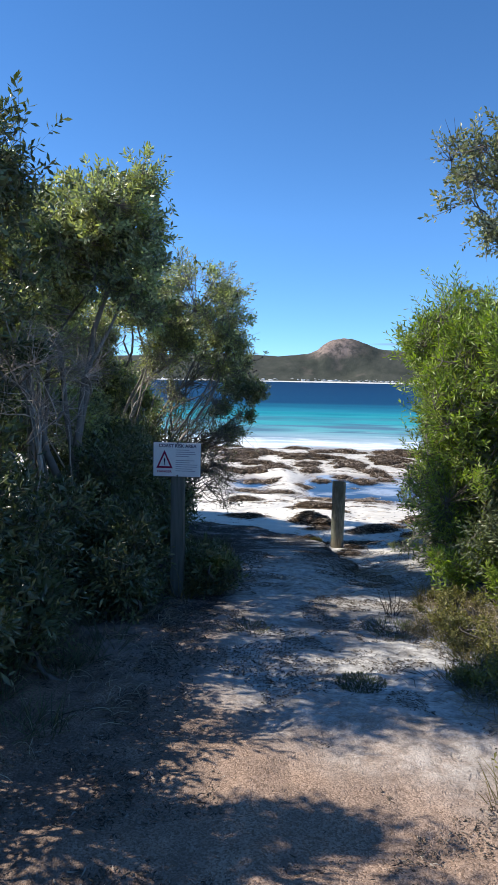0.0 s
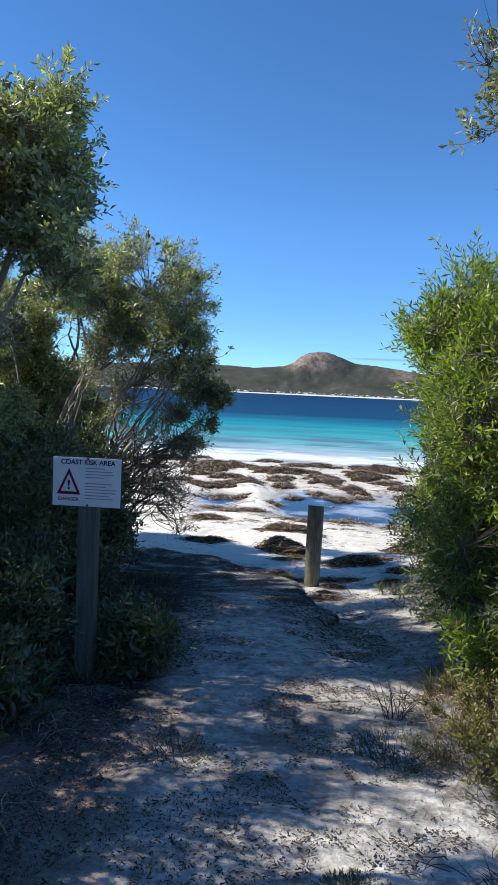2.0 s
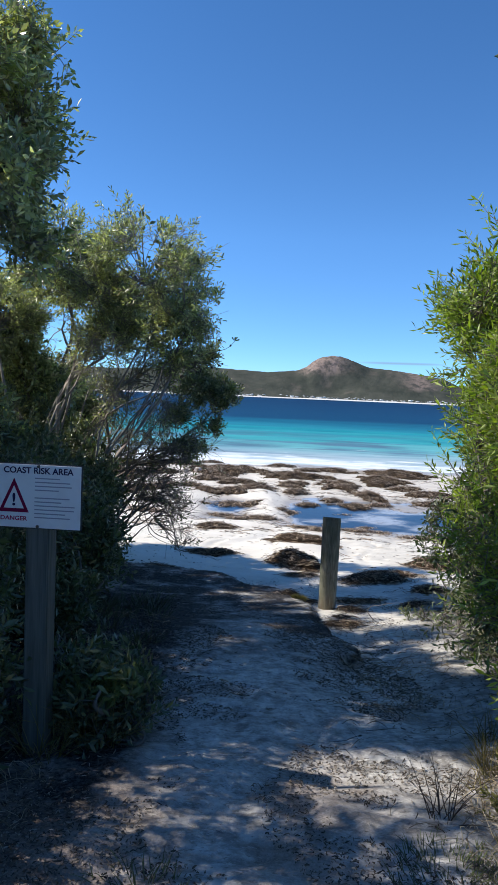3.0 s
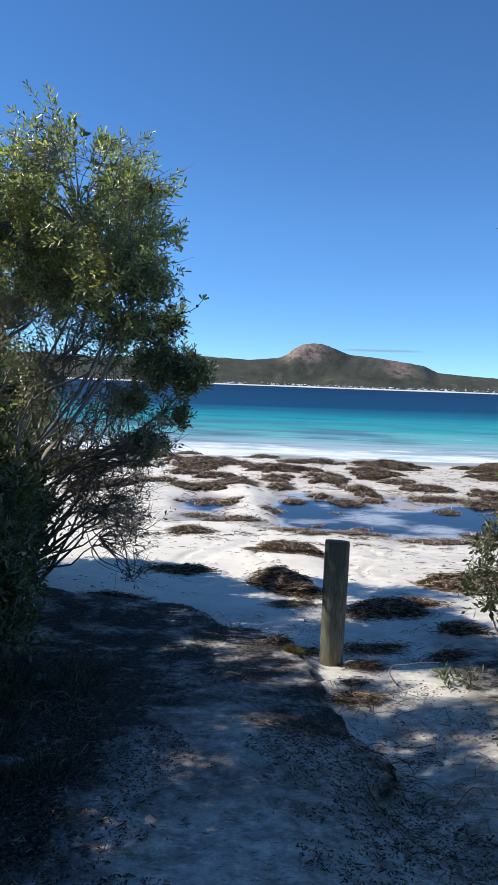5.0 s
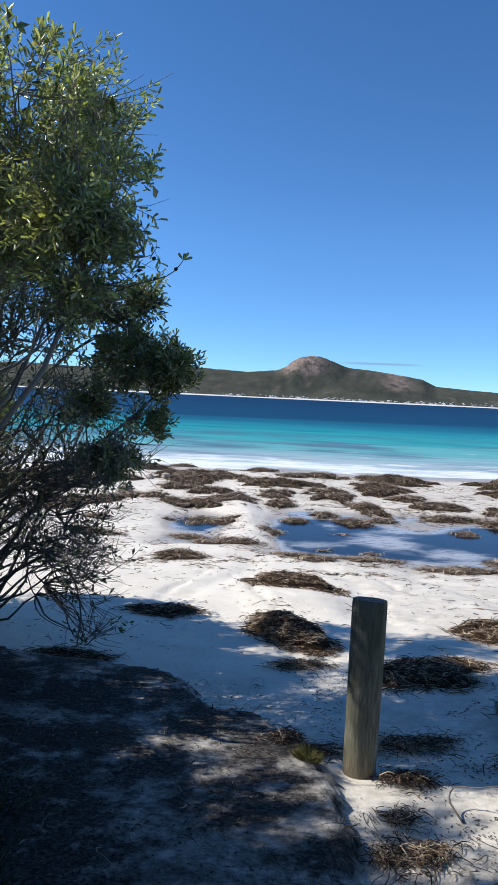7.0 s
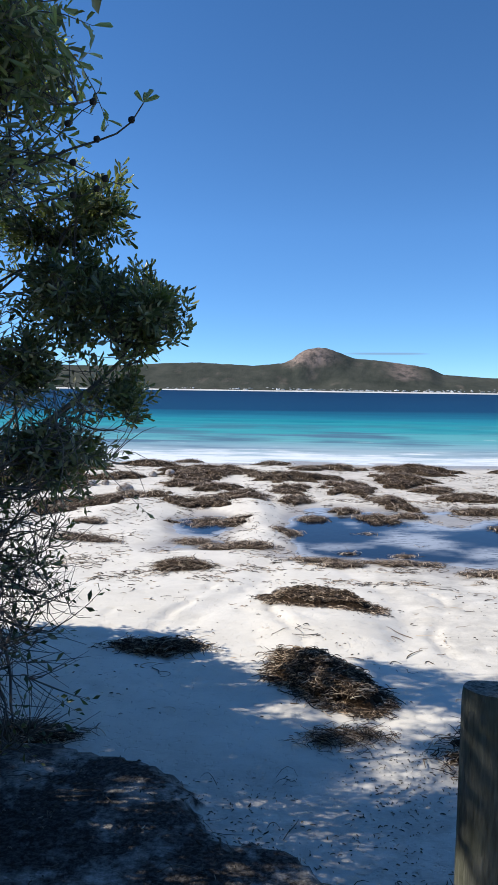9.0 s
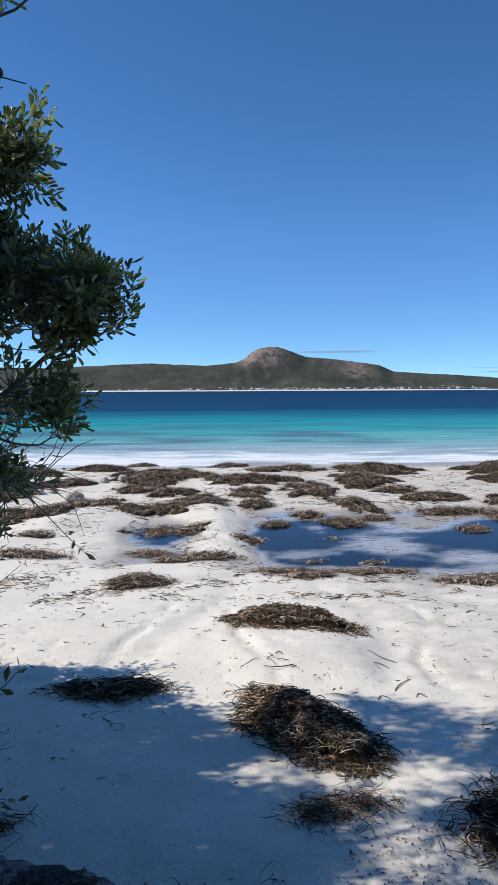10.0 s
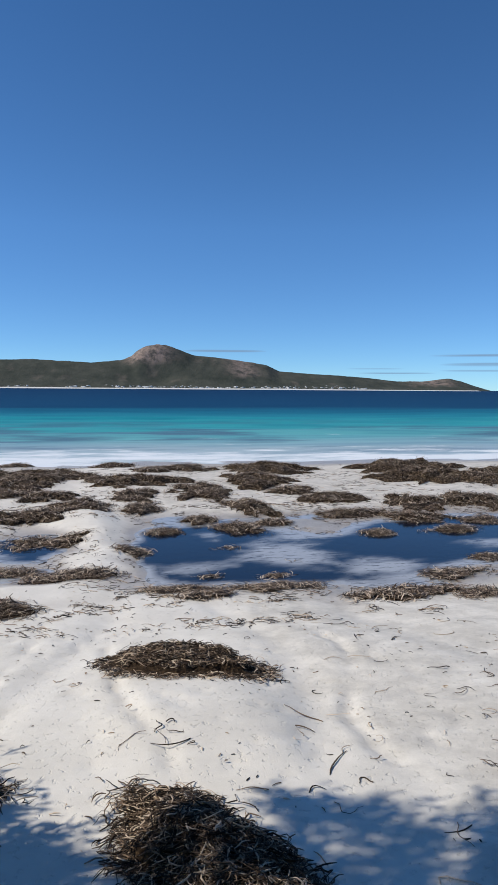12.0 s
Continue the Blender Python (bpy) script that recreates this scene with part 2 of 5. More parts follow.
WRACK_FAR = k.m

# ground: white beach sand, greyer path sand, brown grit, wet sand, and dark leaf mould whose colour also holds bush
# shade
k = Mat("ground_sand", 0.92, 0.2)
fine = k.noise(230.0, 3.0)
mid = k.noise(14.0, 5.0, rough=0.65)
big = k.noise(1.7, 4.0)
sand = k.mix(k.span(big, 0.3, 0.7), (0.76, 0.71, 0.622), (0.84, 0.793, 0.71))
sand = k.mix(k.math("MULTIPLY", k.span(fine, 0.35, 0.65), 0.12), sand, (0.52, 0.48, 0.43))
grey = k.mix(k.span(mid, 0.35, 0.65), (0.335, 0.318, 0.298), (0.76, 0.735, 0.70))
c = k.mix(k.attr("path"), sand, grey)
c = k.mix(k.math("MULTIPLY", k.attr("path"), k.span(k.noise(5.5, 9.0, (0.7, 1.3, 1), rough=0.78), 0.47, 0.58, 0.0, 0.55)), c, (0.115, 0.102, 0.092))
c = k.mix(k.math("MULTIPLY", k.attr("path"), k.span(k.noise(38.0, 5.0, (0.7, 1.2, 1), rough=0.7), 0.56, 0.64, 0.0, 0.6)), c, (0.80, 0.775, 0.73))
c = k.mix(k.math("MULTIPLY", k.attr("path"), k.span(k.noise(46.0, 5.0, (0.6, 1.3, 1), rough=0.7), 0.57, 0.66, 0.0, 0.7)), c, (0.085, 0.073, 0.062))
stones = k.n.new("ShaderNodeTexVoronoi")
stones.inputs["Scale"].default_value = 150.0
gpos = k.n.new("ShaderNodeNewGeometry")
k.l.new(gpos.outputs["Position"], stones.inputs["Vector"])
sep = k.n.new("ShaderNodeSeparateColor")
k.l.new(stones.outputs["Color"], sep.inputs[0])
grit = k.mix(sep.outputs[0], (0.20, 0.13, 0.09), (0.52, 0.37, 0.28))
grit = k.mix(k.span(k.noise(5.0, 5.0, rough=0.65), 0.4, 0.68, 0.0, 0.6), grit, (0.17, 0.125, 0.10))
c = k.mix(k.attr("grit"), c, grit)
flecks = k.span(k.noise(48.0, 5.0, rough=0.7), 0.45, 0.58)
mould_shade = k.mix(flecks, (0.018, 0.016, 0.015), (0.085, 0.077, 0.073))
lit = k.math("MULTIPLY", k.attr("mould_shade"), k.span(k.noise(3.6, 8.0, rough=0.72), 0.36, 0.60))
lit = k.math("MINIMUM", k.math("ADD", lit, k.math("MULTIPLY", k.attr("mould_shade"), 0.30)), 1.0)
c = k.mix(lit, c, mould_shade)
c = k.mix(k.attr("wet"), c, k.mix(1.0, c, (0.62, 0.60, 0.60), "MULTIPLY"))
k.color(c)
k.l.new(k.span(k.attr("wet"), 0.0, 1.0, 0.92, 0.30), k.b.inputs["Roughness"])
h = k.math("ADD", k.math("MULTIPLY", mid, k.span(k.attr("path"), 0.0, 1.0, 0.16, 1.0)), k.math("MULTIPLY", fine, 0.06))
h = k.math("ADD", h, k.math("MULTIPLY", k.math("MULTIPLY", stones.outputs["Distance"], -0.16), k.attr("grit")))
h = k.math("ADD", h, k.math("MULTIPLY", k.span(k.noise(26.0, 3.0, rough=0.6), 0.60, 0.68), -0.28))
k.bump(h, 0.6, 0.03)
SAND = k.m

# sea: the colour follows the depth over white sand, from pale to turquoise to deep blue
k = Mat("sea_water", 0.45, 0.02)
yy = k.axis("Y")
warp = k.math("MULTIPLY", k.math("SUBTRACT", k.noise(0.035, 3.0, (0.35, 1, 1)), 0.5), 12.0)
yw = k.math("ADD", yy, warp)
lg = k.math("LOGARITHM", k.math("MAXIMUM", k.math("SUBTRACT", yw, 28.0), 1.0), 10.0)
depth = k.span(lg, 0.8, 2.6)
c = k.ramp(depth, [(0.0, (0.52, 0.60, 0.62)), (0.09, (0.42, 0.53, 0.57)), (0.15, (0.36, 0.47, 0.51)), (0.20, (0.27, 0.44, 0.48)), (0.26, (0.16, 0.43, 0.45)), (0.36, (0.045, 0.34, 0.375)), (0.46, (0.022, 0.27, 0.32)), (0.53, (0.010, 0.15, 0.225)), (0.61, (0.004, 0.050, 0.115)), (1.0, (0.0025, 0.028, 0.08))])
ripple = k.noise(0.5, 4.0, (0.22, 1.6, 1))
c = k.mix(k.span(ripple, 0.42, 0.62, 0.0, 0.42), c, k.mix(1.0, c, (0.36, 0.50, 0.66), "MULTIPLY"))
slate = k.span(k.noise(0.34, 5.0, (0.26, 0.9, 1), 0.62), 0.48, 0.60)
slate = k.math("MULTIPLY", slate, k.math("MULTIPLY", k.span(yw, 36.0, 41.0), k.span(yw, 66.0, 52.0)))
c = k.mix(k.math("MULTIPLY", slate, 0.85), c, (0.085, 0.155, 0.225))
near = k.span(yw, 58.0, 38.0)
foam = k.span(k.math("ADD", k.noise(0.8, 6.0, (0.30, 0.8, 1), 0.68), k.math("ADD", k.math("MULTIPLY", near, 0.19), k.span(yw, 41.0, 35.0, 0.0, 0.19))), 0.75, 0.90)
foam = k.math("MULTIPLY", foam, k.span(yw, 62.0, 48.0))
c = k.mix(foam, c, (0.80, 0.83, 0.84))
k.color(c)
k.bump(k.math("ADD", k.noise(0.9, 4.0, (0.35, 1, 1)), k.math("MULTIPLY", k.noise(5.0, 3.0), 0.15)), 0.35, 0.25)
SEA = k.m

k = Mat("pool_water", 0.10, 0.15)
c = k.mix(k.attr("shoal"), (0.007, 0.010, 0.020), (0.40, 0.41, 0.42))
k.color(k.mix(k.span(k.noise(9.0, 5.0, (0.4, 1.2, 1), 0.7), 0.53, 0.63, 0, 0.7), c, (0.012, 0.010, 0.009)))
k.bump(k.noise(6.0, 3.0), 0.06, 0.02)
POOL = k.m

k = Mat("hill_scrub", 0.95, 0.1)
scrub = k.mix(k.span(k.noise(0.012, 6.0, rough=0.65), 0.35, 0.65), (0.046, 0.053, 0.042), (0.085, 0.088, 0.070))
rock = k.mix(k.span(k.noise(0.035, 7.0, rough=0.75), 0.44, 0.60), (0.31, 0.235, 0.195), (0.085, 0.078, 0.07))
c = k.mix(k.attr("rock"), scrub, rock)
k.color(c)
k.bump(k.noise(0.04, 7.0, rough=0.66), 0.6, 6.0)
HILL = k.m
k = Mat("far_sand", 0.95, 0.1)
k.color(k.mix(k.noise(0.05, 4.0), (0.62, 0.60, 0.56), (0.80, 0.78, 0.74)))
FARSAND = k.m
k = Mat("pale_boulder", 0.95, 0.1)
k.color(k.mix(k.island(), (0.40, 0.39, 0.37), (0.82, 0.81, 0.78)))
BOULDER = k.m

k = Mat("pale_lump", 0.85, 0.2)
k.color(k.mix(k.span(k.noise(9.0, 5.0), 0.35, 0.65), (0.22, 0.17, 0.13), (0.60, 0.56, 0.51)))
PALE_LUMP = k.m
k = Mat("weathered_post", 0.88, 0.2)
grain = k.noise(60.0, 6.0, (1, 1, 0.10), 0.7)
c = k.mix(k.span(grain, 0.35, 0.65), (0.10, 0.10, 0.080), (0.30, 0.295, 0.24))
c = k.mix(k.span(k.noise(5.0, 4.0), 0.45, 0.65, 0, 0.65), c, (0.12, 0.13, 0.09))
rust = k.math("MULTIPLY", k.span(k.axis("Z"), -0.52, -0.80), k.span(k.noise(9.0, 4.0, (1, 1, 0.5)), 0.35, 0.6))
c = k.mix(k.math("MULTIPLY", rust, 0.8), c, (0.20, 0.125, 0.062))
k.color(c)
k.bump(grain, 0.9, 0.012)
POST = k.m
k = Mat("sawn_top", 0.92, 0.15)
ring = k.noise(70.0, 4.0)
k.color(k.ramp(ring, [(0.3, (0.05, 0.045, 0.04)), (0.5, (0.20, 0.185, 0.16)), (0.7, (0.34, 0.315, 0.28))]))
k.bump(ring, 0.6, 0.01)
POSTTOP = k.m
k = Mat("sign_post_timber", 0.88, 0.2)
grain = k.noise(45.0, 5.0, (1, 1, 0.05), 0.6)
k.color(k.mix(k.span(grain, 0.3, 0.7), (0.075, 0.08, 0.068), (0.17, 0.175, 0.155)))
k.bump(grain, 0.6, 0.006)
SIGNPOST = k.m
k = Mat("sign_white", 0.45, 0.4)
k.color(k.mix(k.span(k.noise(16.0, 4.0), 0.45, 0.8, 0, 0.35), (0.80, 0.80, 0.80), (0.60, 0.60, 0.58)))
SIGNWHITE = k.m
k = Mat("sign_back", 0.6, 0.3)
k.color(k.mix(k.noise(12.0), (0.04, 0.045, 0.05), (0.08, 0.085, 0.09)))
SIGNBACK = k.m
k = Mat("sign_navy_ink", 0.5, 0.3)
k.color((0.022, 0.016, 0.07))
NAVY = k.m
k = Mat("sign_red_ink", 0.5, 0.3)
k.color((0.36, 0.012, 0.085))
RED = k.m
k = Mat("sign_grey_ink", 0.5, 0.3)
k.color((0.30, 0.30, 0.36))
GREYINK = k.m
k = Mat("bolt_metal", 0.4, 0.5)
k.b.inputs["Metallic"].default_value = 0.9
k.color((0.16, 0.15, 0.14))
BOLT = k.m

# ---------------------------------------------------------------- ground
PROFILE_Y = [-40, -6, 1, 4.3, 7, 8.5, 10, 13, 15, 16.5, 17.6, 18.3, 19.3, 21, 22.4, 24, 29.5, 31.5, 33.8, 40, 60, 140, 400]
PROFILE_Z = [0.3, 0.08, 0.0, -0.06, -0.27, -0.49, -0.705, -0.93, -1.125, -1.295, -1.385, -1.43, -1.50, -1.48, -1.41, -1.40, -1.40, -1.48, -1.61, -1.90, -2.9, -6, -9]
_ty = np.arange(-40, 400, 0.1)
_tz = np.interp(_ty, PROFILE_Y, PROFILE_Z)
_tz = np.convolve(np.pad(_tz, 6, "edge"), np.ones(13) / 13, "valid")
LEDGE_Y = [6.6, 7.4, 8.2, 9.1, 10.1, 10.4, 10.8, 11.3, 11.5, 11.6, 11.9, 12.3]
LEDGE_X = [1.9, 1.5, 1.28, 1.10, 1.0, 0.93, 0.54, 0.25, -0.35, -1.2, -6, -90]


def ledge(x, y):
    """1 on the root-bound bank beside the post, 0 on the sand below it."""
    edge = np.interp(y, LEDGE_Y, LEDGE_X) + (fbm(x * 2.4, y * 2.4, 0, 4, 5) - 0.5) * 0.42 + (fbm(x * 9, y * 9, 0, 3, 6) - 0.5) * 0.16
    return sstep(-0.02, 0.10, edge - x) * sstep(6.8, 8.6, y)


def ground_z(x, y):
    x, y = np.asarray(x, float), np.asarray(y, float)
    z = np.interp(y, _ty, _tz)
    z = z + 0.105 * ledge(x, y)
    land = 1 - sstep(11.0, 13.5, y)
    z = z + land * (0.16 * sstep(-0.6, -2.2, x) + 0.10 * sstep(1.5, 2.6, x))
    z = z - 0.07 * land * sstep(6.5, 7.5, y) * np.exp(-((x - 1.35) / 0.35) ** 2) * (1 - sstep(8.4, 9.4, y))
    z = z + land * 0.045 * (fbm(x * 1.7, y * 1.7, 0, 4, 1) - 0.5)
    beach = sstep(10.5, 12.5, y) * (1 - sstep(36, 44, y))
    z = z + beach * (0.09 * (fbm(x * 0.45, y * 0.7, 0, 3, 2) - 0.5) + 0.010 * (fbm(x * 2.2, y * 1.5, 0, 3, 3) - 0.5))
    flat = sstep(16.8, 18.5, y) * (1 - sstep(33, 36, y))
    basin = sstep(17.8, 18.8, y) * (1 - sstep(21.7, 22.8, y)) * sstep(0.7, 1.5, x)
    z = z + flat * (0.15 - 0.11 * basin) * (fbm(x * 0.5, y * 0.9, 0, 3, 9) - 0.5) + 0.03 * flat * (1 - basin) * (fbm(x * 2.0, y * 2.6, 0, 3, 10) - 0.5)
    z = z + 0.075 * np.exp(-((x - 1.2 + 0.1 * (y - 14.2)) / 0.55) ** 4 - ((y - 14.3) / 1.0) ** 2)
    # low sand bars that cut across the pool
    for bx, lean, wid, top in ((0.45, -0.13, 0.45, 0.08), (-2.6, 0.3, 0.5, 0.07)):
        off = x - bx - lean * (y - 21.0) - 0.9 * (fbm(y * 0.9 + bx, x * 0.5, 0, 3, 15) - 0.5)
        z = z + top * np.exp(-(off / wid) ** 2) * sstep(18.2, 19.5, y) * (1 - sstep(23.5, 25.5, y)) * (0.5 + fbm(x * 1.4, y * 1.1, 0, 3, 16))
    # a wedge of sand parts the pool from a puddle beside it
    z = z + 0.09 * np.maximum(np.exp(-((x - 0.72 + 0.12 * (y - 21)) / 0.45) ** 2), sstep(-0.7, -1.5, x)) * sstep(18.0, 19.4, y) * (1 - sstep(22.2, 24, y))
    z = z + 0.075 * sstep(1.0, 0.3, x) * sstep(17.6, 18.6, y) * (1 - sstep(19.4, 20.4, y))
    # shallow run-off channels down the sand
    for cx, w, bend in ((1.75, 0.16, 0.35), (0.25, 0.2, 0.5), (3.6, 0.3, 0.4)):
        line = cx + bend * np.sin(y * 0.8 + cx)
        z = z - 0.03 * np.exp(-((x - line) / w) ** 2) * sstep(12.8, 13.8, y) * (1 - sstep(17, 18, y))
    return z


def graded(a, b, step, far, grow):
    mid_ = list(np.arange(a, b + step / 2, step))
    out, s, v = [], step, mid_[-1]
    while v < far:
        s *= grow
        v += s
        out.append(v)
    low, s, v = [], step, mid_[0]
    while v > -far:
        s *= grow
        v -= s
        low.append(v)
    return np.array(low[::-1] + mid_ + out)


def build_ground():
    xs = graded(-1.3, 2.8, 0.042, 4600, 1.14)
    y1 = np.arange(1.2, 16.5, 0.045)
    y2 = np.arange(16.5, 38.0, 0.12)
    y3, s = [38.0], 0.11
    while y3[-1] < 4600:
        s *= 1.13
        y3.append(y3[-1] + s)
    y0, s = [1.2], 0.038
    while y0[-1] > -3000:
        s *= 1.14
        y0.append(y0[-1] - s)
    ys = np.array(y0[:0:-1] + list(y1) + list(y2) + y3)
    gx, gy = np.meshgrid(xs, ys)
    gx, gy = gx.ravel(), gy.ravel()
    gz = ground_z(gx, gy)
    # footprints and pocks in the loose sand
    pock = fbm(gx * 7, gy * 6, 0, 2, 21)
    loose = sstep(11.5, 13, gy) * (1 - sstep(16.5, 18, gy))
    gz = gz - loose * 0.011 * sstep(0.66, 0.76, pock)
    path = (1 - sstep(10.6, 12.0, gy + (fbm(gx, gy, 0, 3, 31) - 0.5))) * 0.95
    for x0, amp, ph, wid in ((0.78, 0.16, 0.4, 0.05), (-0.15, 0.2, 2.0, 0.07), (2.3, 0.25, 3.3, 0.06)):
        off_ = gx - (x0 + amp * np.sin(gy * 1.5 + ph) + 0.25 * (fbm(gy * 1.2, gy * 0, 0, 3, 24) - 0.5))
        run = np.exp(-(off_ / wid) ** 2) * sstep(12.6, 13.3, gy) * (1 - sstep(16.3, 17.2, gy)) * (0.3 + sstep(0.45, 0.62, fbm(gx * 2.6, gy * 2.6, 0, 3, 25)))
        gz = gz - 0.024 * run
    rough_ = (1 - sstep(6.5, 9.5, gy))
    gz = gz + rough_ * (0.030 * (fbm(gx * 8, gy * 10, 0, 2, 22) - 0.5) + 0.055 * (fbm(gx * 3.2, gy * 4.2, 0, 3, 23) - 0.5))
    nx, ny = len(xs), len(ys)
    i = np.arange(nx * ny).reshape(ny, nx)
    q = np.stack([i[:-1, :-1], i[:-1, 1:], i[1:, 1:], i[1:, :-1]], -1).reshape(-1, 4)
    me = mesh_np("ground", np.stack([gx, gy, gz], 1), q, SAND, True)
    led = ledge(gx, gy)
    grit = 1 - sstep(3.2, 4.5, gy + 1.6 * (fbm(gx * 1.3, gy * 1.3, 0, 4, 41) - 0.5) + 1.25 * np.clip(gx - 0.45, -1.6, 0.0))
    grit = np.maximum(grit, 0.75 * np.exp(-((gx - 0.55) / 0.45) ** 2 - ((gy - 5.7) / 0.75) ** 2) * sstep(0.38, 0.60, fbm(gx * 2.2, gy * 2.2, 0, 4, 49)))
    grit = np.maximum(grit, 0.8 * sstep(0.35, -0.15, gx + 0.5 * (fbm(gx * 1.6, gy * 1.6, 0, 4, 50) - 0.5)) * (1 - sstep(5.6, 6.6, gy)))
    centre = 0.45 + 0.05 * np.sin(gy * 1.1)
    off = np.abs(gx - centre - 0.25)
    mould_shade = sstep(0.45, 1.0, off + 0.5 * (fbm(gx * 1.5, gy * 1.5, 0, 4, 43) - 0.5)) * (1 - sstep(9.5, 11.5, gy))
    mould_shade = np.maximum(mould_shade, 0.26 * (1 - sstep(8.5, 10, gy)) * sstep(3.5, 5, gy) * (0.4 + 1.2 * fbm(gx * 1.1, gy * 0.9, 0, 4, 48)))
    mould_shade = np.maximum(mould_shade, led * (1.05 + 0.5 * (fbm(gx * 2, gy * 2, 0, 3, 47) - 0.5)) * sstep(6.5, 8.4, gy + 0.5 * (fbm(gx * 2, gy * 2, 0, 3, 44) - 0.5)))
    mould_shade = mould_shade * (0.36 + 0.64 * sstep(4.5, 6.5, gy))
    # deep shade of the left bushes, put into the ground's dark colour
    mould_shade = mould_shade + 0.85 * np.maximum(led, sstep(0.3, -0.2, gx)) * sstep(0.4, -0.2, gx) * sstep(5.5, 7.0, gy) * (1 - sstep(8.8, 10.0, gy))
    mould_shade = mould_shade * (1 - 0.85 * np.exp(-((gx - 0.38) / 0.42) ** 2 - ((gy - 7.9) / 1.0) ** 2))
    # leaf mould plus painted bush shade over the bank's left side
    mould_shade = np.maximum(mould_shade, 1.15 * sstep(0.25, -0.35, gx + 0.6 * (fbm(gx * 1.4, gy * 1.4, 0, 4, 51) - 0.5)) * sstep(6.2, 7.4, gy) * (1 - sstep(10.2, 11.3, gy)))
    mould_shade = mould_shade * (1 - 0.72 * sstep(0.0, 0.45, gx) * (1 - sstep(1.9, 2.2, gx)) * sstep(5.6, 6.6, gy) * (1 - led * sstep(7.8, 8.8, gy)))
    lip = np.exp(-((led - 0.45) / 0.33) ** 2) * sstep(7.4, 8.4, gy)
    mould_shade = np.maximum(mould_shade, 1.5 * lip)
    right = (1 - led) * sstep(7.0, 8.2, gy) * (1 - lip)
    mould_shade = mould_shade * (1 - (0.75 - 0.4 * (1 - sstep(8.2, 9.2, gy))) * right * (1 - sstep(1.7, 2.3, gx)))
    path = path * (1 - 0.75 * right * sstep(8.0, 10.0, gy))
    wet = np.maximum(sstep(30.5, 32.5, gy) , sstep(-1.36, -1.43, gz) * sstep(16.5, 17.2, gy) * (1 - sstep(22.5, 24, gy)))
    wet = np.maximum(wet, 0.12 * sstep(22, 24, gy))
    for name, val in (("path", path), ("grit", grit), ("mould_shade", np.clip(mould_shade, 0, 1.7)), ("wet", wet)):
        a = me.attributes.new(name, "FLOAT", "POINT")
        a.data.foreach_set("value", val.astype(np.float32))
    return tagged(new("ground", me), "white beach sand with a grey sandy track and brown grit", "ground", kind="structure")


build_ground()


def flat_sheet(name, xs, ys, zfun, mat):
    gx, gy = np.meshgrid(xs, ys)
    v = np.stack([gx.ravel(), gy.ravel(), zfun(gx.ravel(), gy.ravel())], 1)
    i = np.arange(gx.size).reshape(gx.shape)
    q = np.stack([i[:-1, :-1], i[:-1, 1:], i[1:, 1:], i[1:, :-1]], -1).reshape(-1, 4)
    return new(name, mesh_np(name, v, q, mat, True))


SEA_Z = -1.60
sea_y = np.concatenate([np.arange(31.5, 70, 0.35), 70 * 1.06 ** np.arange(0, 72)])
sea_x = np.concatenate([-40 * 1.25 ** np.arange(22, 0, -1), np.arange(-40, 60.1, 1.2), 60 * 1.25 ** np.arange(1, 21)])


def sea_height(x, y):
    swell = (0.10 * np.sin(y * 0.85 + 1.2 * fbm(x * 0.05, y * 0.05, 0, 2, 61) * 6) + 0.05 * np.sin(y * 1.9 + x * 0.08)) * sstep(40, 50, y) * (1 - sstep(90, 160, y))
    lap = 0.05 * (fbm(x * 0.12, y * 0.1, 0, 3, 62) - 0.5)
    return SEA_Z + swell + lap


tagged(flat_sheet("sea", sea_x, sea_y, sea_height, SEA), "calm sea, pale at the shore, turquoise, then deep blue", "sea", kind="structure")
pool = flat_sheet("tide_pool", np.linspace(-6, 22, 240), np.linspace(16.9, 23.6, 80), lambda x, y: np.full(len(x), -1.435) + 0 * y, POOL)


def pool_shoals():
    """How near the sandy bed comes to the pool's surface."""
    co = np.empty(len(pool.data.vertices) * 3, np.float32)
    pool.data.vertices.foreach_get("co", co)
    x, y = co.reshape(-1, 3)[:, 0], co.reshape(-1, 3)[:, 1]
    bed = 0.0 * x
    for sx_, sy_, wx_, wy_, top in ((3.3, 19.6, 0.75, 1.0, 1.0), (4.3, 18.7, 0.8, 0.55, 1.0), (1.7, 19.1, 0.9, 0.45, 0.7), (6.9, 19.7, 0.9, 0.35, 0.7), (2.4, 21.0, 0.22, 0.6, 0.8), (4.1, 21.5, 0.5, 0.35, 0.7)):
        bed = np.maximum(bed, top * np.exp(-((x - sx_) / wx_) ** 2 - ((y - sy_) / wy_) ** 2))
    bed = bed + 0.9 * (fbm(x * 1.3, y * 2.6, 0, 5, 411) - 0.5) + 0.5 * (fbm(x * 4.5, y * 7.0, 0, 3, 412) - 0.5)
    bed = np.maximum(bed, 1.1 * sstep(0.045, 0.0, -1.435 - ground_z(x, y)) + 0.5 * (fbm(x * 3.0, y * 5.0, 0, 4, 413) - 0.5))
    a = pool.data.attributes.new("shoal", "FLOAT", "POINT")
    a.data.foreach_set("value", sstep(0.30, 0.95, bed).astype(np.float32))


pool_shoals()
tagged(pool, "shallow dark tide pool lying on the wet sand", "pool", kind="structure")

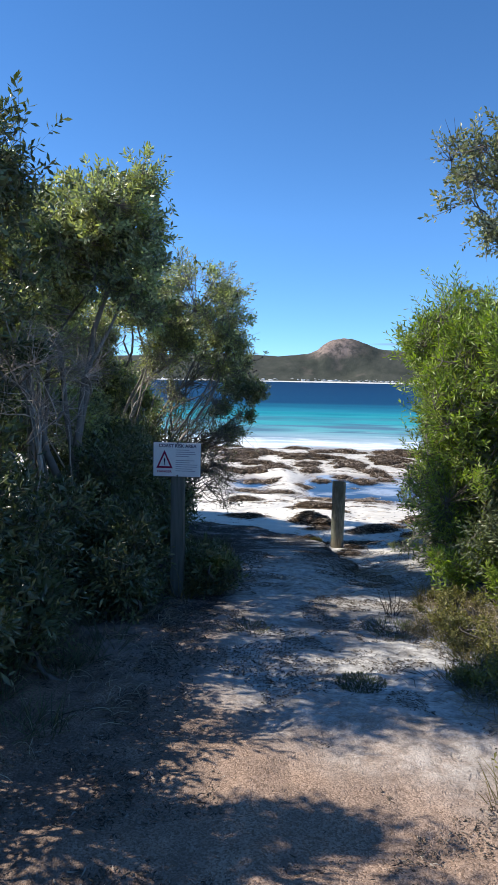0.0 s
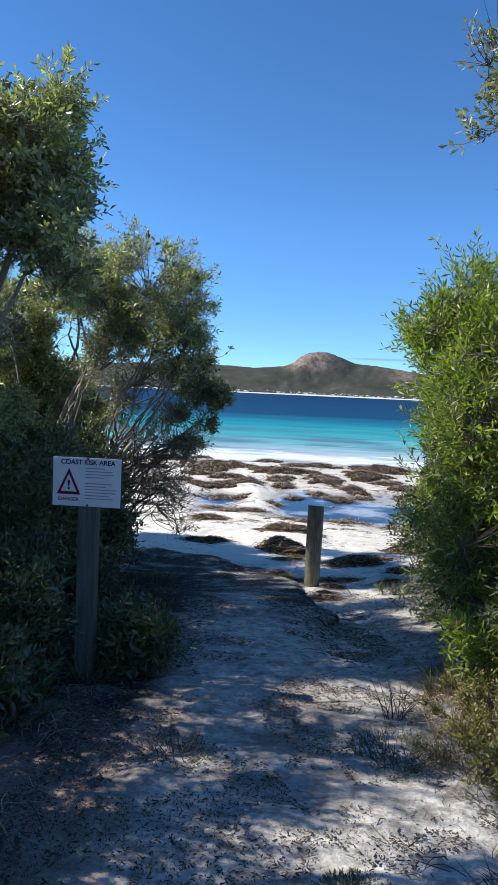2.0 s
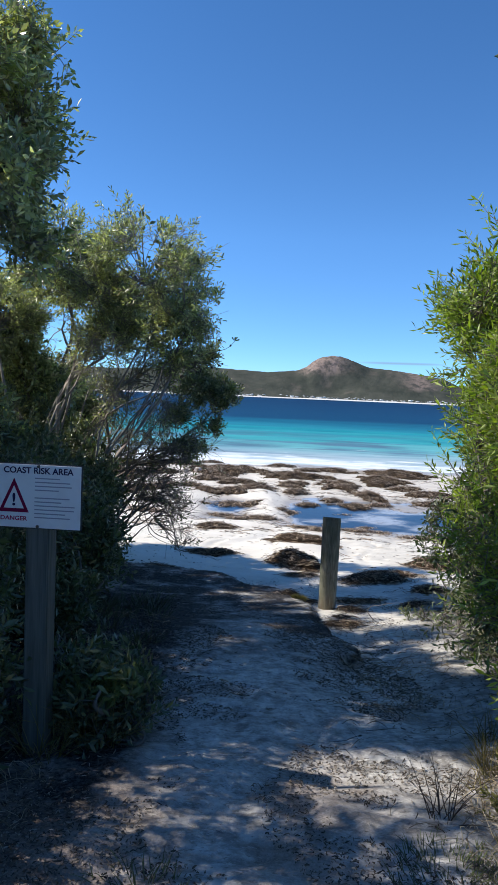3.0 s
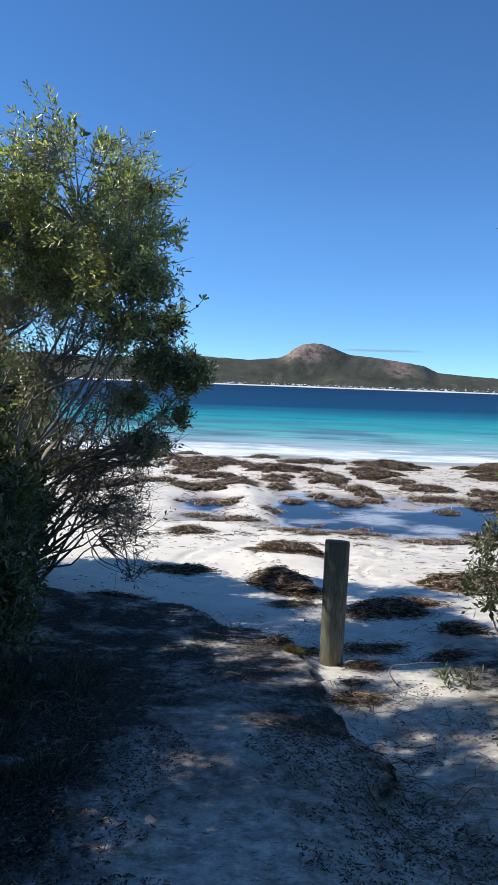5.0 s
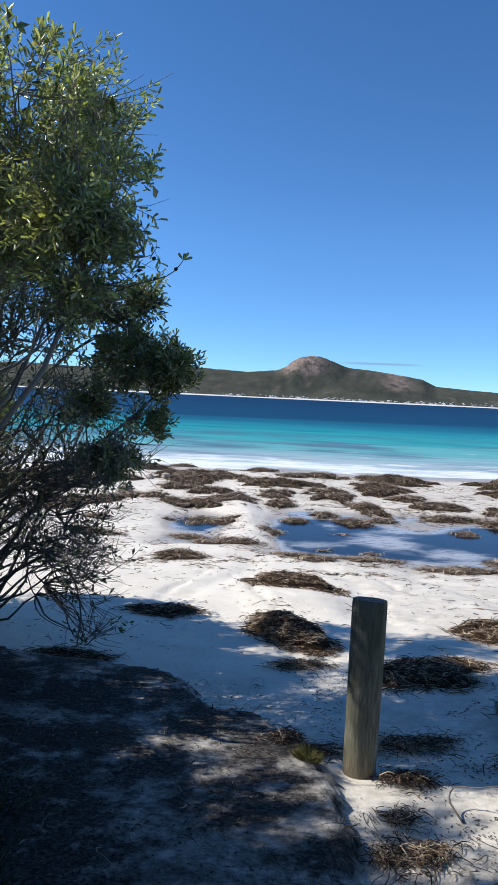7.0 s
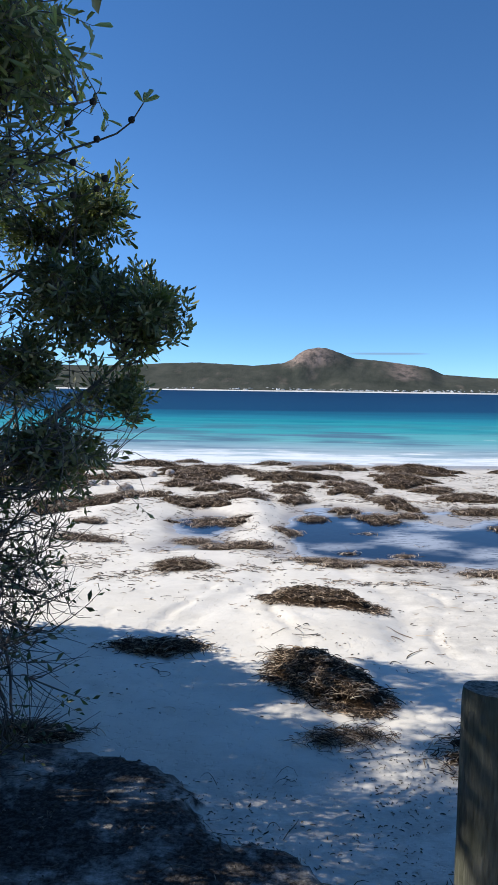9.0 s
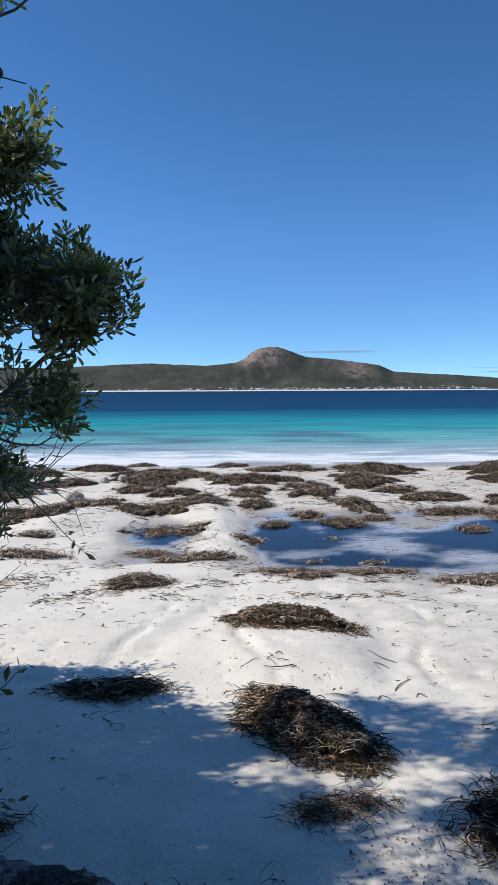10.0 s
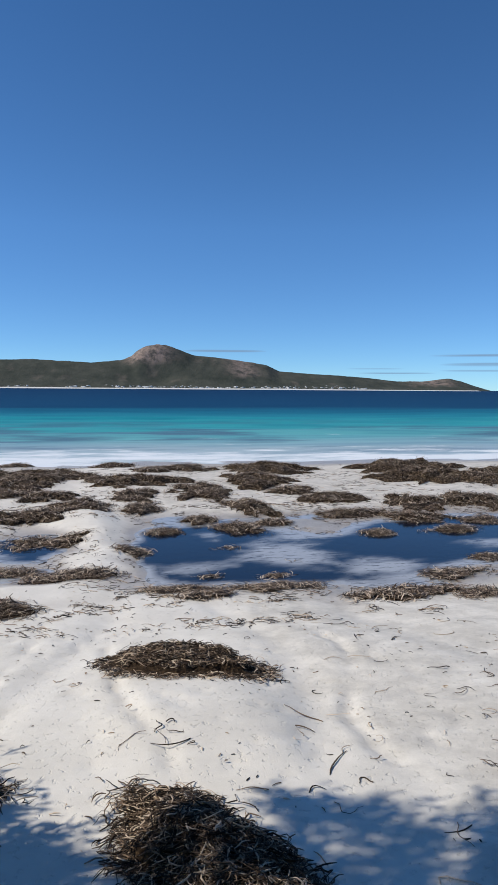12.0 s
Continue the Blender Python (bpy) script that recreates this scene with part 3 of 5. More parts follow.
# ---------------------------------------------------------------- far headland
# skyline of the headland: metres across, metres high
RIDGE = [(-1133, 83.0), (-920, 98.6), (-642, 91.2), (-349, 104.5), (-228, 108.8), (-20, 99.4), (97, 110.1), (138, 126.2), (158, 146.4), (186, 164.6),
         (221, 172.0), (266, 170.8), (301, 160.4), (350, 143.5), (384, 133.0), (510, 121.7), (603, 109.6), (673, 99.3), (726, 74.8), (841, 67.0),
         (988, 59.5), (1114, 51.5), (1242, 38.6), (1359, 39.8), (1478, 53.3), (1537, 41.7), (1608, 20.2), (1696, -1.3), (2064, -3.8)]
ridge_x = np.array([p_[0] for p_ in RIDGE], float)
ridge_h = np.array([p_[1] for p_ in RIDGE])


def build_headland():
    xs, ys = np.linspace(-1500, 2150, 420), np.linspace(2400, 3300, 60)
    gx, gy = np.meshgrid(xs, ys)
    gx, gy = gx.ravel(), gy.ravel()
    top = np.interp(gx * 2700 / gy, ridge_x, ridge_h)
    u = (gy - 2420) / 280.0
    rise = np.where(u < 1, sstep(-0.05, 1.0, u) * 0.55 + 0.45 * np.clip(u, 0, 1) ** 1.6, 1 - 0.5 * sstep(1, 3.2, u))
    dome = np.exp(-((gx - 215) / 105) ** 2)
    steep = np.where(u < 1, sstep(0.45, 1.0, u), rise)
    hgt = top * (rise * (1 - 0.6 * dome) + steep * 0.6 * dome)
    gully = (fbm(gx * 0.012, gy * 0.006, 0, 4, 71) - 0.5) * 9 * np.clip(1 - np.abs(u - 0.5) * 1.7, 0, 1) * np.clip(top / 60, 0, 1)
    crag = (fbm(gx * 0.05, gy * 0.04, 0, 5, 73) - 0.5) * (4 + 9 * dome) * np.clip(top / 40, 0, 1)
    gz = -4 + np.maximum(hgt, 0) + gully + crag + 2.4 * sstep(0, 0.2, u)
    gz = np.where(top < 1, -6, gz)
    i = np.arange(len(gx)).reshape(60, 420)
    q = np.stack([i[:-1, :-1], i[:-1, 1:], i[1:, 1:], i[1:, :-1]], -1).reshape(-1, 4)
    me = mesh_np("headland", np.stack([gx, gy, gz], 1), q, HILL, True)
    bare = np.clip(np.exp(-((gx - 195) / 80) ** 2) * 1.5, 0, 1) * sstep(0.60, 0.84, gz / 150 + 0.25 * (fbm(gx * 0.02, gy * 0.02, 0, 4, 74) - 0.35))
    bare = np.maximum(bare, 0.8 * np.exp(-((gx - 560) / 60) ** 2) * sstep(0.4, 0.62, gz / 90 + 0.4 * (fbm(gx * 0.03, gy * 0.02, 0, 4, 75) - 0.5)))
    bare = np.maximum(bare, 0.8 * np.exp(-((gx - 1370) / 90) ** 2) * sstep(0.3, 0.7, gz / 40 + 0.4 * (fbm(gx * 0.03, gy * 0.02, 0, 4, 76) - 0.5)))
    bare = np.maximum(bare, 0.22 * sstep(0.66, 0.78, fbm(gx * 0.02, gy * 0.02, 0, 4, 77)))
    a = me.attributes.new("rock", "FLOAT", "POINT")
    a.data.foreach_set("value", bare.astype(np.float32))
    return tagged(new("headland", me), "low scrub-covered hills with a bare granite dome across the bay", "hill", kind="structure")


build_headland()


def build_far_beach():
    xs = np.linspace(-1450, 1450, 300)
    chunks, rows = [], []
    width = 2.2 + 4.0 * fbm(xs * 0.006, xs * 0, 0, 4, 81) * (1 - sstep(500, 1200, xs) * 0.75)
    for y, f in ((2388, -0.25), (2400, 0.15), (2412, 0.75), (2426, 1.0), (2445, 0.9)):
        rows.append(np.stack([xs, np.full_like(xs, y), SEA_Z + f * width], 1))
    v = np.concatenate(rows)
    i = np.arange(len(v)).reshape(5, 300)
    q = np.stack([i[:-1, :-1], i[:-1, 1:], i[1:, 1:], i[1:, :-1]], -1).reshape(-1, 4)
    tagged(new("far_beach", mesh_np("far_beach", v, q, FARSAND, True)), "thin white beach at the foot of the far hills", "beach", kind="structure")


build_far_beach()


def rock_mesh(rng, sx_, sy_, sz_):
    bm = bmesh.new()
    bmesh.ops.create_icosphere(bm, subdivisions=1, radius=1)
    for v in bm.verts:
        v.co = Vector((v.co.x * sx_, v.co.y * sy_, v.co.z * sz_)) * rng.uniform(0.75, 1.2)
    vs = np.array([v.co[:] for v in bm.verts])
    fs = np.array([[v.index for v in f.verts] for f in bm.faces])
    bm.free()
    return vs, fs


def build_far_boulders():
    rng = np.random.default_rng(5)
    chunks = []
    for n_ in range(260):
        x = rng.choice([-330, -60, 170, 330, 480, 640, 900]) + rng.normal(0, 70)
        y = 2440 + abs(rng.normal(0, 40))
        s = rng.uniform(1.0, 4.5)
        v, f = rock_mesh(rng, s * rng.uniform(1, 2.4), s, s * rng.uniform(0.5, 0.9))
        chunks.append((v + np.array([x, y, 3 + (y - 2440) * 0.12 + s * 0.3]), f))
    v, f = merge(chunks)
    tagged(new("far_boulders", mesh_np("far_boulders", v, f, BOULDER)), "pale boulders strewn above the far shore", "boulders", kind="stuff")


build_far_boulders()

# ---------------------------------------------------------------- shrubs and trees
def unit(v):
    return v / (np.linalg.norm(v, axis=-1, keepdims=True) + 1e-9)


def leaf_cards(at, way, side, length, width, fold=0.25, simple=False):
    """Folded lance-shaped leaves: two triangles on each side of the midrib."""
    nrm = unit(np.cross(way, side))
    if simple:
        m_ = at + way * (length * 0.58)[:, None] + nrm * (width * fold)[:, None]
        w_ = side * (width * 0.55)[:, None]
        v = np.stack([at, m_ - w_, at + way * length[:, None], m_ + w_], 1).reshape(-1, 3)
        o = np.arange(len(at))[:, None] * 4
        return v, np.concatenate([o + np.array([[0, 3, 2]]), o + np.array([[0, 2, 1]])])
    m1 = at + way * (length * 0.38)[:, None]
    m2 = at + way * (length * 0.86)[:, None] - nrm * (length * 0.05)[:, None]
    tip = at + way * length[:, None] - nrm * (length * 0.12)[:, None]
    up = nrm * (width * fold)[:, None]
    w1, w2 = side * (width * 0.36)[:, None], side * (width * 0.46)[:, None]
    v = np.stack([at, m1 - w1 + up, m2 - w2 + up, tip, m2 + w2 + up, m1 + w1 + up], 1).reshape(-1, 3)
    n = len(at)
    o = np.arange(n)[:, None] * 6
    f = np.concatenate([o + np.array([[0, 5, 4, 3]]), o + np.array([[0, 3, 2, 1]])])
    return v, f


def bezier(p0, p1, p2, k_):
    t = np.linspace(0, 1, k_)[None, :, None]
    return (1 - t) ** 2 * p0[:, None] + 2 * t * (1 - t) * p1[:, None] + t ** 2 * p2[:, None]


def crooked(paths, amount, rng):
    """Bend paths at random between their two ends, in keeping with their length."""
    n, k_, _ = paths.shape
    w = np.cumsum(rng.normal(size=(n, k_, 3)), 1)
    w -= w[:, :1]
    w -= w[:, -1:] * np.linspace(0, 1, k_)[None, :, None]
    w[:, 1:-1] = (w[:, :-2] + 2 * w[:, 1:-1] + w[:, 2:]) / 4
    ln = np.linalg.norm(paths[:, -1] - paths[:, 0], axis=1)
    return paths + w * (amount * ln / math.sqrt(k_))[:, None, None]


def shrub(name, label, category, root, lobes, shoots, leaf, mat, seed, per=16, shoot=0.22, gap=0.40, upward=0.5, stem=0.05, stems=3, bare=0.0, group="", shell=0.5, bark=None, coarse=False, fine_leaf=False, arch=0.0, sats=7, tuft=0.10, core=0, fork=28):
    """A woody plant: limbs from the root to each lobe of the crown, boughs to clumps, twigs to shoots, and leaves round every shoot.
    lobes: (x, y, z, rx, ry, rz). leaf: (length, width)."""
    rng = np.random.default_rng(seed)
    root = np.array([root[0], root[1], float(ground_z(root[0], root[1])) - 0.03])
    L0 = np.array(lobes, float)
    extra = []
    for row in L0:
        for dd in unit(rng.normal(size=(sats, 3)) * np.array([1, 1, 0.8])):
            extra.append(np.concatenate([row[:3] + dd * row[3:] * rng.uniform(0.65, 1.0), row[3:] * rng.uniform(0.28, 0.5)]))
    L = np.concatenate([L0, np.array(extra)]) if sats else L0
    vol = (L[:, 3] * L[:, 4] * L[:, 5]) ** 0.75
    # tufts: groups of shoots that fan out from one place, with gaps between the groups
    tufts = max(6, shoots // 9)
    pick = rng.choice(len(L), size=tufts * 3, p=vol / vol.sum())
    d = unit(rng.normal(size=(len(pick), 3)))
    lump = 1 + 0.5 * (fbm(d[:, 0] * 2.3 + pick * 7.1, d[:, 1] * 2.3, d[:, 2] * 2.3, 3, seed) - 0.5) * 1.6
    r = (shell + (1 - shell) * rng.random(len(pick)) ** 0.6) * lump
    mid_ = L[pick, :3] + d * L[pick, 3:] * r[:, None]
    keep = fbm(mid_[:, 0] * 2.6, mid_[:, 1] * 2.6, mid_[:, 2] * 2.6, 3, seed + 3) > gap
    keep &= mid_[:, 2] > ground_z(mid_[:, 0], mid_[:, 1]) + 0.06
    wide = L[pick, 3:].min(1)
    mid_, d = mid_[keep][:tufts], d[keep][:tufts]
    own = rng.integers(0, len(mid_), shoots)
    reach = np.minimum(tuft, 0.9 * wide[keep][:tufts]) * rng.uniform(0.6, 1.5, len(mid_))
    tipp = mid_[own] + rng.normal(size=(shoots, 3)) * (reach[own] * 0.62)[:, None]
    keep = tipp[:, 2] > ground_z(tipp[:, 0], tipp[:, 1]) + 0.05
    tipp, own = tipp[keep], own[keep]
    n = len(tipp)
    fan = unit(tipp - (mid_[own] - d[own] * (1.6 * reach[own])[:, None]))
    d = d[own]
    way = unit(fan * 0.85 + np.array([0, 0, upward]) * 0.8 + rng.normal(size=(n, 3)) * 0.22)
    ln = shoot * rng.uniform(0.6, 1.35, n)
    foot = tipp - way * ln[:, None]
    # limbs
    chunks = []
    nodes = [root[None]]
    limb_n = max(len(L0), stems)
    tgt = np.concatenate([L0[:, :3]] + [L0[rng.integers(0, len(L0), max(0, limb_n - len(L0))), :3]])
    tgt = tgt * 0.9 + root * 0.1 + rng.normal(size=tgt.shape) * 0.08
    start = root + rng.normal(size=(len(tgt), 3)) * np.array([0.10, 0.10, 0.0])
    ctrl = start * 0.45 + tgt * 0.55 + rng.normal(size=tgt.shape) * 0.22
    ctrl[:, 2] = start[:, 2] * 0.45 + tgt[:, 2] * 0.55 + rng.uniform(-0.1, 0.25, len(tgt)) * (tgt[:, 2] - start[:, 2])
    if arch:
        ctrl = np.column_stack([start[:, 0] * arch + tgt[:, 0] * (1 - arch), start[:, 1] * arch + tgt[:, 1] * (1 - arch), start[:, 2] * 0.25 + tgt[:, 2] * 0.75])
    limbs = bezier(start, ctrl, tgt, 12)
    limbs = crooked(limbs, 0.13, rng)
    taper = np.linspace(1, 0.28, 12)[None] * (stem * rng.uniform(0.6, 1.0, len(tgt)))[:, None]
    limb_v, limb_f = tubes(limbs, taper, 7)
    nodes.append(limbs[:, 3:].reshape(-1, 3))
    nod = np.concatenate(nodes)
    # boughs to clumps of shoots
    nc = max(8, n // fork)
    cl = foot[rng.choice(n, nc, replace=False)] - d[rng.choice(n, nc)] * 0.03
    near_ = nod[np.argmin(((cl[:, None] - nod[None]) ** 2).sum(2) + 0.15 * rng.random((nc, len(nod))), 1)]
    mid_ = (near_ + cl) / 2 + rng.normal(size=cl.shape) * 0.07
    boughs = crooked(bezier(near_, mid_, cl, 7), 0.15, rng)
    bl = np.linalg.norm(cl - near_, axis=1)
    bt = np.linspace(1, 0.35, 7)[None] * (0.004 + 0.007 * np.clip(bl, 0, 1.2))[:, None]
    chunks.append(tubes(boughs, bt, 3 if coarse else 4))
    nod = np.concatenate([nod, boughs[:, 2:].reshape(-1, 3)])
    # twigs
    idx = np.empty(n, int)
    for a in range(0, n, 400):
        idx[a:a + 400] = np.argmin(((foot[a:a + 400, None] - nod[None]) ** 2).sum(2), 1)
    near_ = nod[idx]
    mid_ = near_ * 0.4 + foot * 0.6 + rng.normal(size=foot.shape) * 0.025
    way = unit(way * 0.75 + unit(foot - near_) * 0.7)
    tipp = foot + way * ln[:, None]
    tw = bezier(near_, foot + rng.normal(size=foot.shape) * 0.015, tipp, 3 if coarse else 4)
    tt = np.tile(np.array([[0.0035, 0.0026, 0.001]] if coarse else [[0.0035, 0.0028, 0.0022, 0.001]]), (n, 1)) * (0.7 + stem * 6)
    chunks.append(tubes(tw, tt * (1.3 if coarse else 1.0), 2 if coarse else 3))
    tv, tf = merge(chunks)
    thing = base_empty(name, root)
    tagged(thing, label, category, group)
    part_np("trunk", limb_v, limb_f, bark or BARK, thing, "", True)
    part_np("branchwork", tv, tf, bark or BARK, thing)
    # leaves
    has = rng.random(n) >= bare
    base_, w_, l_ = foot[has], way[has], ln[has]
    m = len(base_)
    if m and per:
        s = np.linspace(0.05, 1.0, per)[None] + rng.uniform(-0.03, 0.03, (m, per))
        at = base_[:, None] + w_[:, None] * (l_[:, None] * s)[..., None]
        ph = rng.uniform(0, 6.28, m)[:, None] + np.arange(per)[None] * 2.4
        ref = unit(np.cross(w_, rng.normal(size=(m, 3))))
        oth = np.cross(w_, ref)
        out = ref[:, None] * np.cos(ph)[..., None] + oth[:, None] * np.sin(ph)[..., None]
        lift = 0.45 + 0.65 * s
        ld = unit(out + w_[:, None] * lift[..., None] + rng.normal(size=out.shape) * 0.18)
        sd = unit(np.cross(ld, w_[:, None] + rng.normal(size=out.shape) * 0.5))
        ll = leaf[0] * rng.uniform(0.65, 1.25, (m, per)) * (1.08 - 0.35 * np.abs(s - 0.55))
        lv, lf = leaf_cards(at.reshape(-1, 3), ld.reshape(-1, 3), sd.reshape(-1, 3), ll.ravel(), ll.ravel() * leaf[1] / leaf[0] * (1 if fine_leaf or coarse else 1.25), 0.25, not fine_leaf)
        part_np("crown", lv, lf, mat, thing)
    # dark leaf cards stand in for the shade deep in the crown
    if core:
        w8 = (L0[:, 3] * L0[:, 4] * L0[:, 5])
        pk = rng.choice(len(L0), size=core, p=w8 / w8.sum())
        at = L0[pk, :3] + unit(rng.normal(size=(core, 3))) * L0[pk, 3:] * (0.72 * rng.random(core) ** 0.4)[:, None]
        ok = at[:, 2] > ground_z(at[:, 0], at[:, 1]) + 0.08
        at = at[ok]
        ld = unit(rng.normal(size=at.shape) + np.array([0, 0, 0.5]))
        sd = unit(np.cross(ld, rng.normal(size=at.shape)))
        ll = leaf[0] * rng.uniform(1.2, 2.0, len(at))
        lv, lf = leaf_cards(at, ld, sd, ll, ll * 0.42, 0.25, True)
        part_np("inner_shade_leaves", lv, lf, LEAF_DARK, thing, "leaf cards inside the crown, coloured dark to stand in for shade")
    return thing


SHRUBS = "coastal shrubs along the track"
# the last two lobes are added to shade the track and bank
shrub("coastal_shrub", "tall rounded olive-green shrub over the track's sign", "shrub", (-1.75, 7.5),
      [(-1.28, 7.3, 3.14, 0.58, 0.7, 0.56), (-2.05, 7.5, 2.85, 0.75, 0.85, 0.68), (-1.1, 7.3, 2.58, 0.42, 0.5, 0.36), (-2.35, 7.1, 2.2, 0.6, 0.8, 0.4), (-2.4, 8.35, 3.05, 0.6, 0.5, 0.5), (-2.45, 8.0, 2.35, 0.4, 0.25, 0.3)],
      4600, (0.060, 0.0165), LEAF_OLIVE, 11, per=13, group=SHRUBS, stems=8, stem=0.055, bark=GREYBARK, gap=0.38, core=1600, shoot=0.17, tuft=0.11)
shrub("coastal_shrub", "broad olive-green shrub with bare inner branches at the beach edge", "shrub", (-1.95, 10.9),
      [(-0.80, 10.6, 3.05, 0.46, 0.65, 0.42), (-0.52, 10.5, 2.66, 0.46, 0.6, 0.38), (-0.45, 10.45, 2.25, 0.36, 0.5, 0.32), (-0.46, 10.6, 1.9, 0.30, 0.4, 0.26), (-1.7, 11.2, 2.9, 0.75, 0.95, 0.62),
       (-1.3, 12.3, 2.5, 0.6, 0.7, 0.5), (-3.0, 12.1, 2.4, 0.6, 0.70, 0.62), (-1.25, 10.8, 2.55, 0.45, 0.5, 0.35), (-0.24, 10.45, 2.35, 0.20, 0.3, 0.30), (-1.35, 11.0, 2.08, 0.45, 0.5, 0.30), (-0.10, 10.5, 2.48, 0.15, 0.25, 0.13)],
      4100, (0.054, 0.0160), LEAF_OLIVE, 12, per=12, group=SHRUBS, stems=10, stem=0.036, gap=0.52, fork=12, bare=0.26, sats=9, bark=GREYBARK, fine_leaf=True, shoot=0.17, tuft=0.12, core=350)
shrub("coastal_shrub", "leafy side branches of a shrub reaching over the sand", "shrub", (-1.85, 11.1),
      [(-0.02, 11.5, 1.45, 0.18, 0.28, 0.24), (-0.30, 11.4, 1.50, 0.24, 0.36, 0.22), (-0.22, 11.3, 1.92, 0.14, 0.2, 0.10), (-0.44, 11.3, 1.84, 0.16, 0.22, 0.10), (-0.18, 11.4, 1.12, 0.20, 0.3, 0.11), (-0.60, 11.2, 1.20, 0.20, 0.3, 0.16), (-0.40, 11.3, 0.82, 0.20, 0.3, 0.10)],
      900, (0.052, 0.0165), LEAF_MID, 13, per=11, shoot=0.11, shell=0.3, upward=0.9, group=SHRUBS, stems=10, gap=0.44, stem=0.026, bare=0.08, fine_leaf=True, tuft=0.06, bark=BARK, fork=14)
shrub("coastal_shrub", "thin grey twigs with small pale leaves under a shrub's crown", "shrub", (-1.9, 11.0),
      [(-0.85, 10.95, 1.80, 0.50, 0.5, 0.38), (-0.62, 11.1, 1.25, 0.46, 0.5, 0.40), (-1.15, 10.9, 1.40, 0.5, 0.5, 0.45), (-0.42, 11.2, 0.85, 0.30, 0.4, 0.25), (-1.40, 10.9, 1.95, 0.5, 0.5, 0.40), (-1.0, 11.1, 0.9, 0.45, 0.5, 0.3)],
      1300, (0.046, 0.013), LEAF_GREY, 19, per=7, shoot=0.2, group=SHRUBS, stems=14, gap=0.40, fork=9, stem=0.026, bare=0.62, shell=0.2, bark=GREYBARK)
shrub("coastal_shrub", "half-bare twiggy shrub low at the sand's edge", "shrub", (-1.75, 10.95),
      [(-0.52, 10.95, 0.10, 0.42, 0.5, 0.42), (-0.70, 11.1, 0.62, 0.48, 0.6, 0.42), (-1.45, 10.8, 0.2, 0.4, 0.5, 0.4), (-0.85, 11.6, 0.2, 0.4, 0.4, 0.4)],
      1500, (0.046, 0.0135), LEAF_DARK, 14, per=6, shoot=0.16, group=SHRUBS, stems=20, bare=0.84, gap=0.36, fork=6, shell=0.25, stem=0.024, bark=BARK)
# out of view; tall lobes are set to throw dappled shade on the beach
shrub("coastal_shrub", "rounded olive shrub at the beach edge past the track", "shrub", (-2.5, 12.9),
      [(-2.5, 13.4, 1.0, 0.65, 0.7, 0.6), (-3.2, 13.5, 1.1, 0.8, 0.7, 0.7), (-2.5, 13.2, 0.4, 0.7, 0.85, 0.6), (-2.3, 12.5, 0.7, 0.5, 0.5, 0.7), (-2.55, 12.72, 1.60, 0.50, 0.5, 0.36), (-2.4, 13.2, 2.9, 0.45, 0.4, 0.32), (-2.1, 12.9, 3.28, 0.5, 0.45, 0.35), (-2.85, 12.2, 2.0, 0.45, 0.5, 0.4)],
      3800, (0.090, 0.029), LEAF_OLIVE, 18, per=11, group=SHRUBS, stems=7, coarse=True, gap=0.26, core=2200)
# the last lobe lies out of view, added to shade the path
shrub("coastal_shrub", "tall shrub beside the track's start, shade put into its dark leaves", "shrub", (-2.0, 4.8),
      [(-1.50, 4.65, 2.92, 0.44, 0.50, 0.42), (-2.1, 4.45, 2.95, 0.6, 0.42, 0.5), (-1.95, 5.0, 1.8, 0.5, 0.5, 0.45), (-2.2, 5.6, 2.2, 0.7, 0.7, 0.6), (-2.2, 5.7, 2.95, 0.5, 0.6, 0.45)],
      1700, (0.064, 0.019), LEAF_DARK, 15, per=12, group=SHRUBS, stems=6, coarse=True, gap=0.52, core=200)
# stands out of view; added to shade the ground nearest the camera
shrub("coastal_shrub", "tall dark shrub added out of view to shade the track's start", "shrub", (-2.2, 0.9),
      [(-1.9, 2.35, 2.45, 0.75, 0.65, 0.65), (-2.2, 3.2, 2.2, 0.38, 0.36, 0.34), (-2.4, 1.2, 2.2, 0.8, 1.0, 0.8), (-1.7, 2.0, 1.4, 0.7, 1.0, 0.7), (-1.8, 0.6, 2.3, 0.8, 0.9, 0.7)],
      1800, (0.078, 0.024), LEAF_DARK, 16, per=12, group=SHRUBS, stems=5, coarse=True, gap=0.48, core=900)
# added for the shade it throws; its highest lobe is out of view
shrub("coastal_shrub", "tall olive shrub set back between two others, added to shade the bank", "shrub", (-2.7, 9.3),
      [(-2.95, 9.2, 2.35, 0.6, 0.9, 0.7), (-2.75, 8.75, 3.15, 0.6, 0.6, 0.45), (-3.3, 9.4, 2.6, 0.8, 0.9, 0.7), (-2.3, 9.3, 1.15, 0.55, 0.8, 0.4), (-3.65, 9.45, 4.2, 0.48, 0.6, 0.42)],
      3000, (0.074, 0.023), LEAF_OLIVE, 17, per=12, group=SHRUBS, stems=6, coarse=True, gap=0.36, core=700)
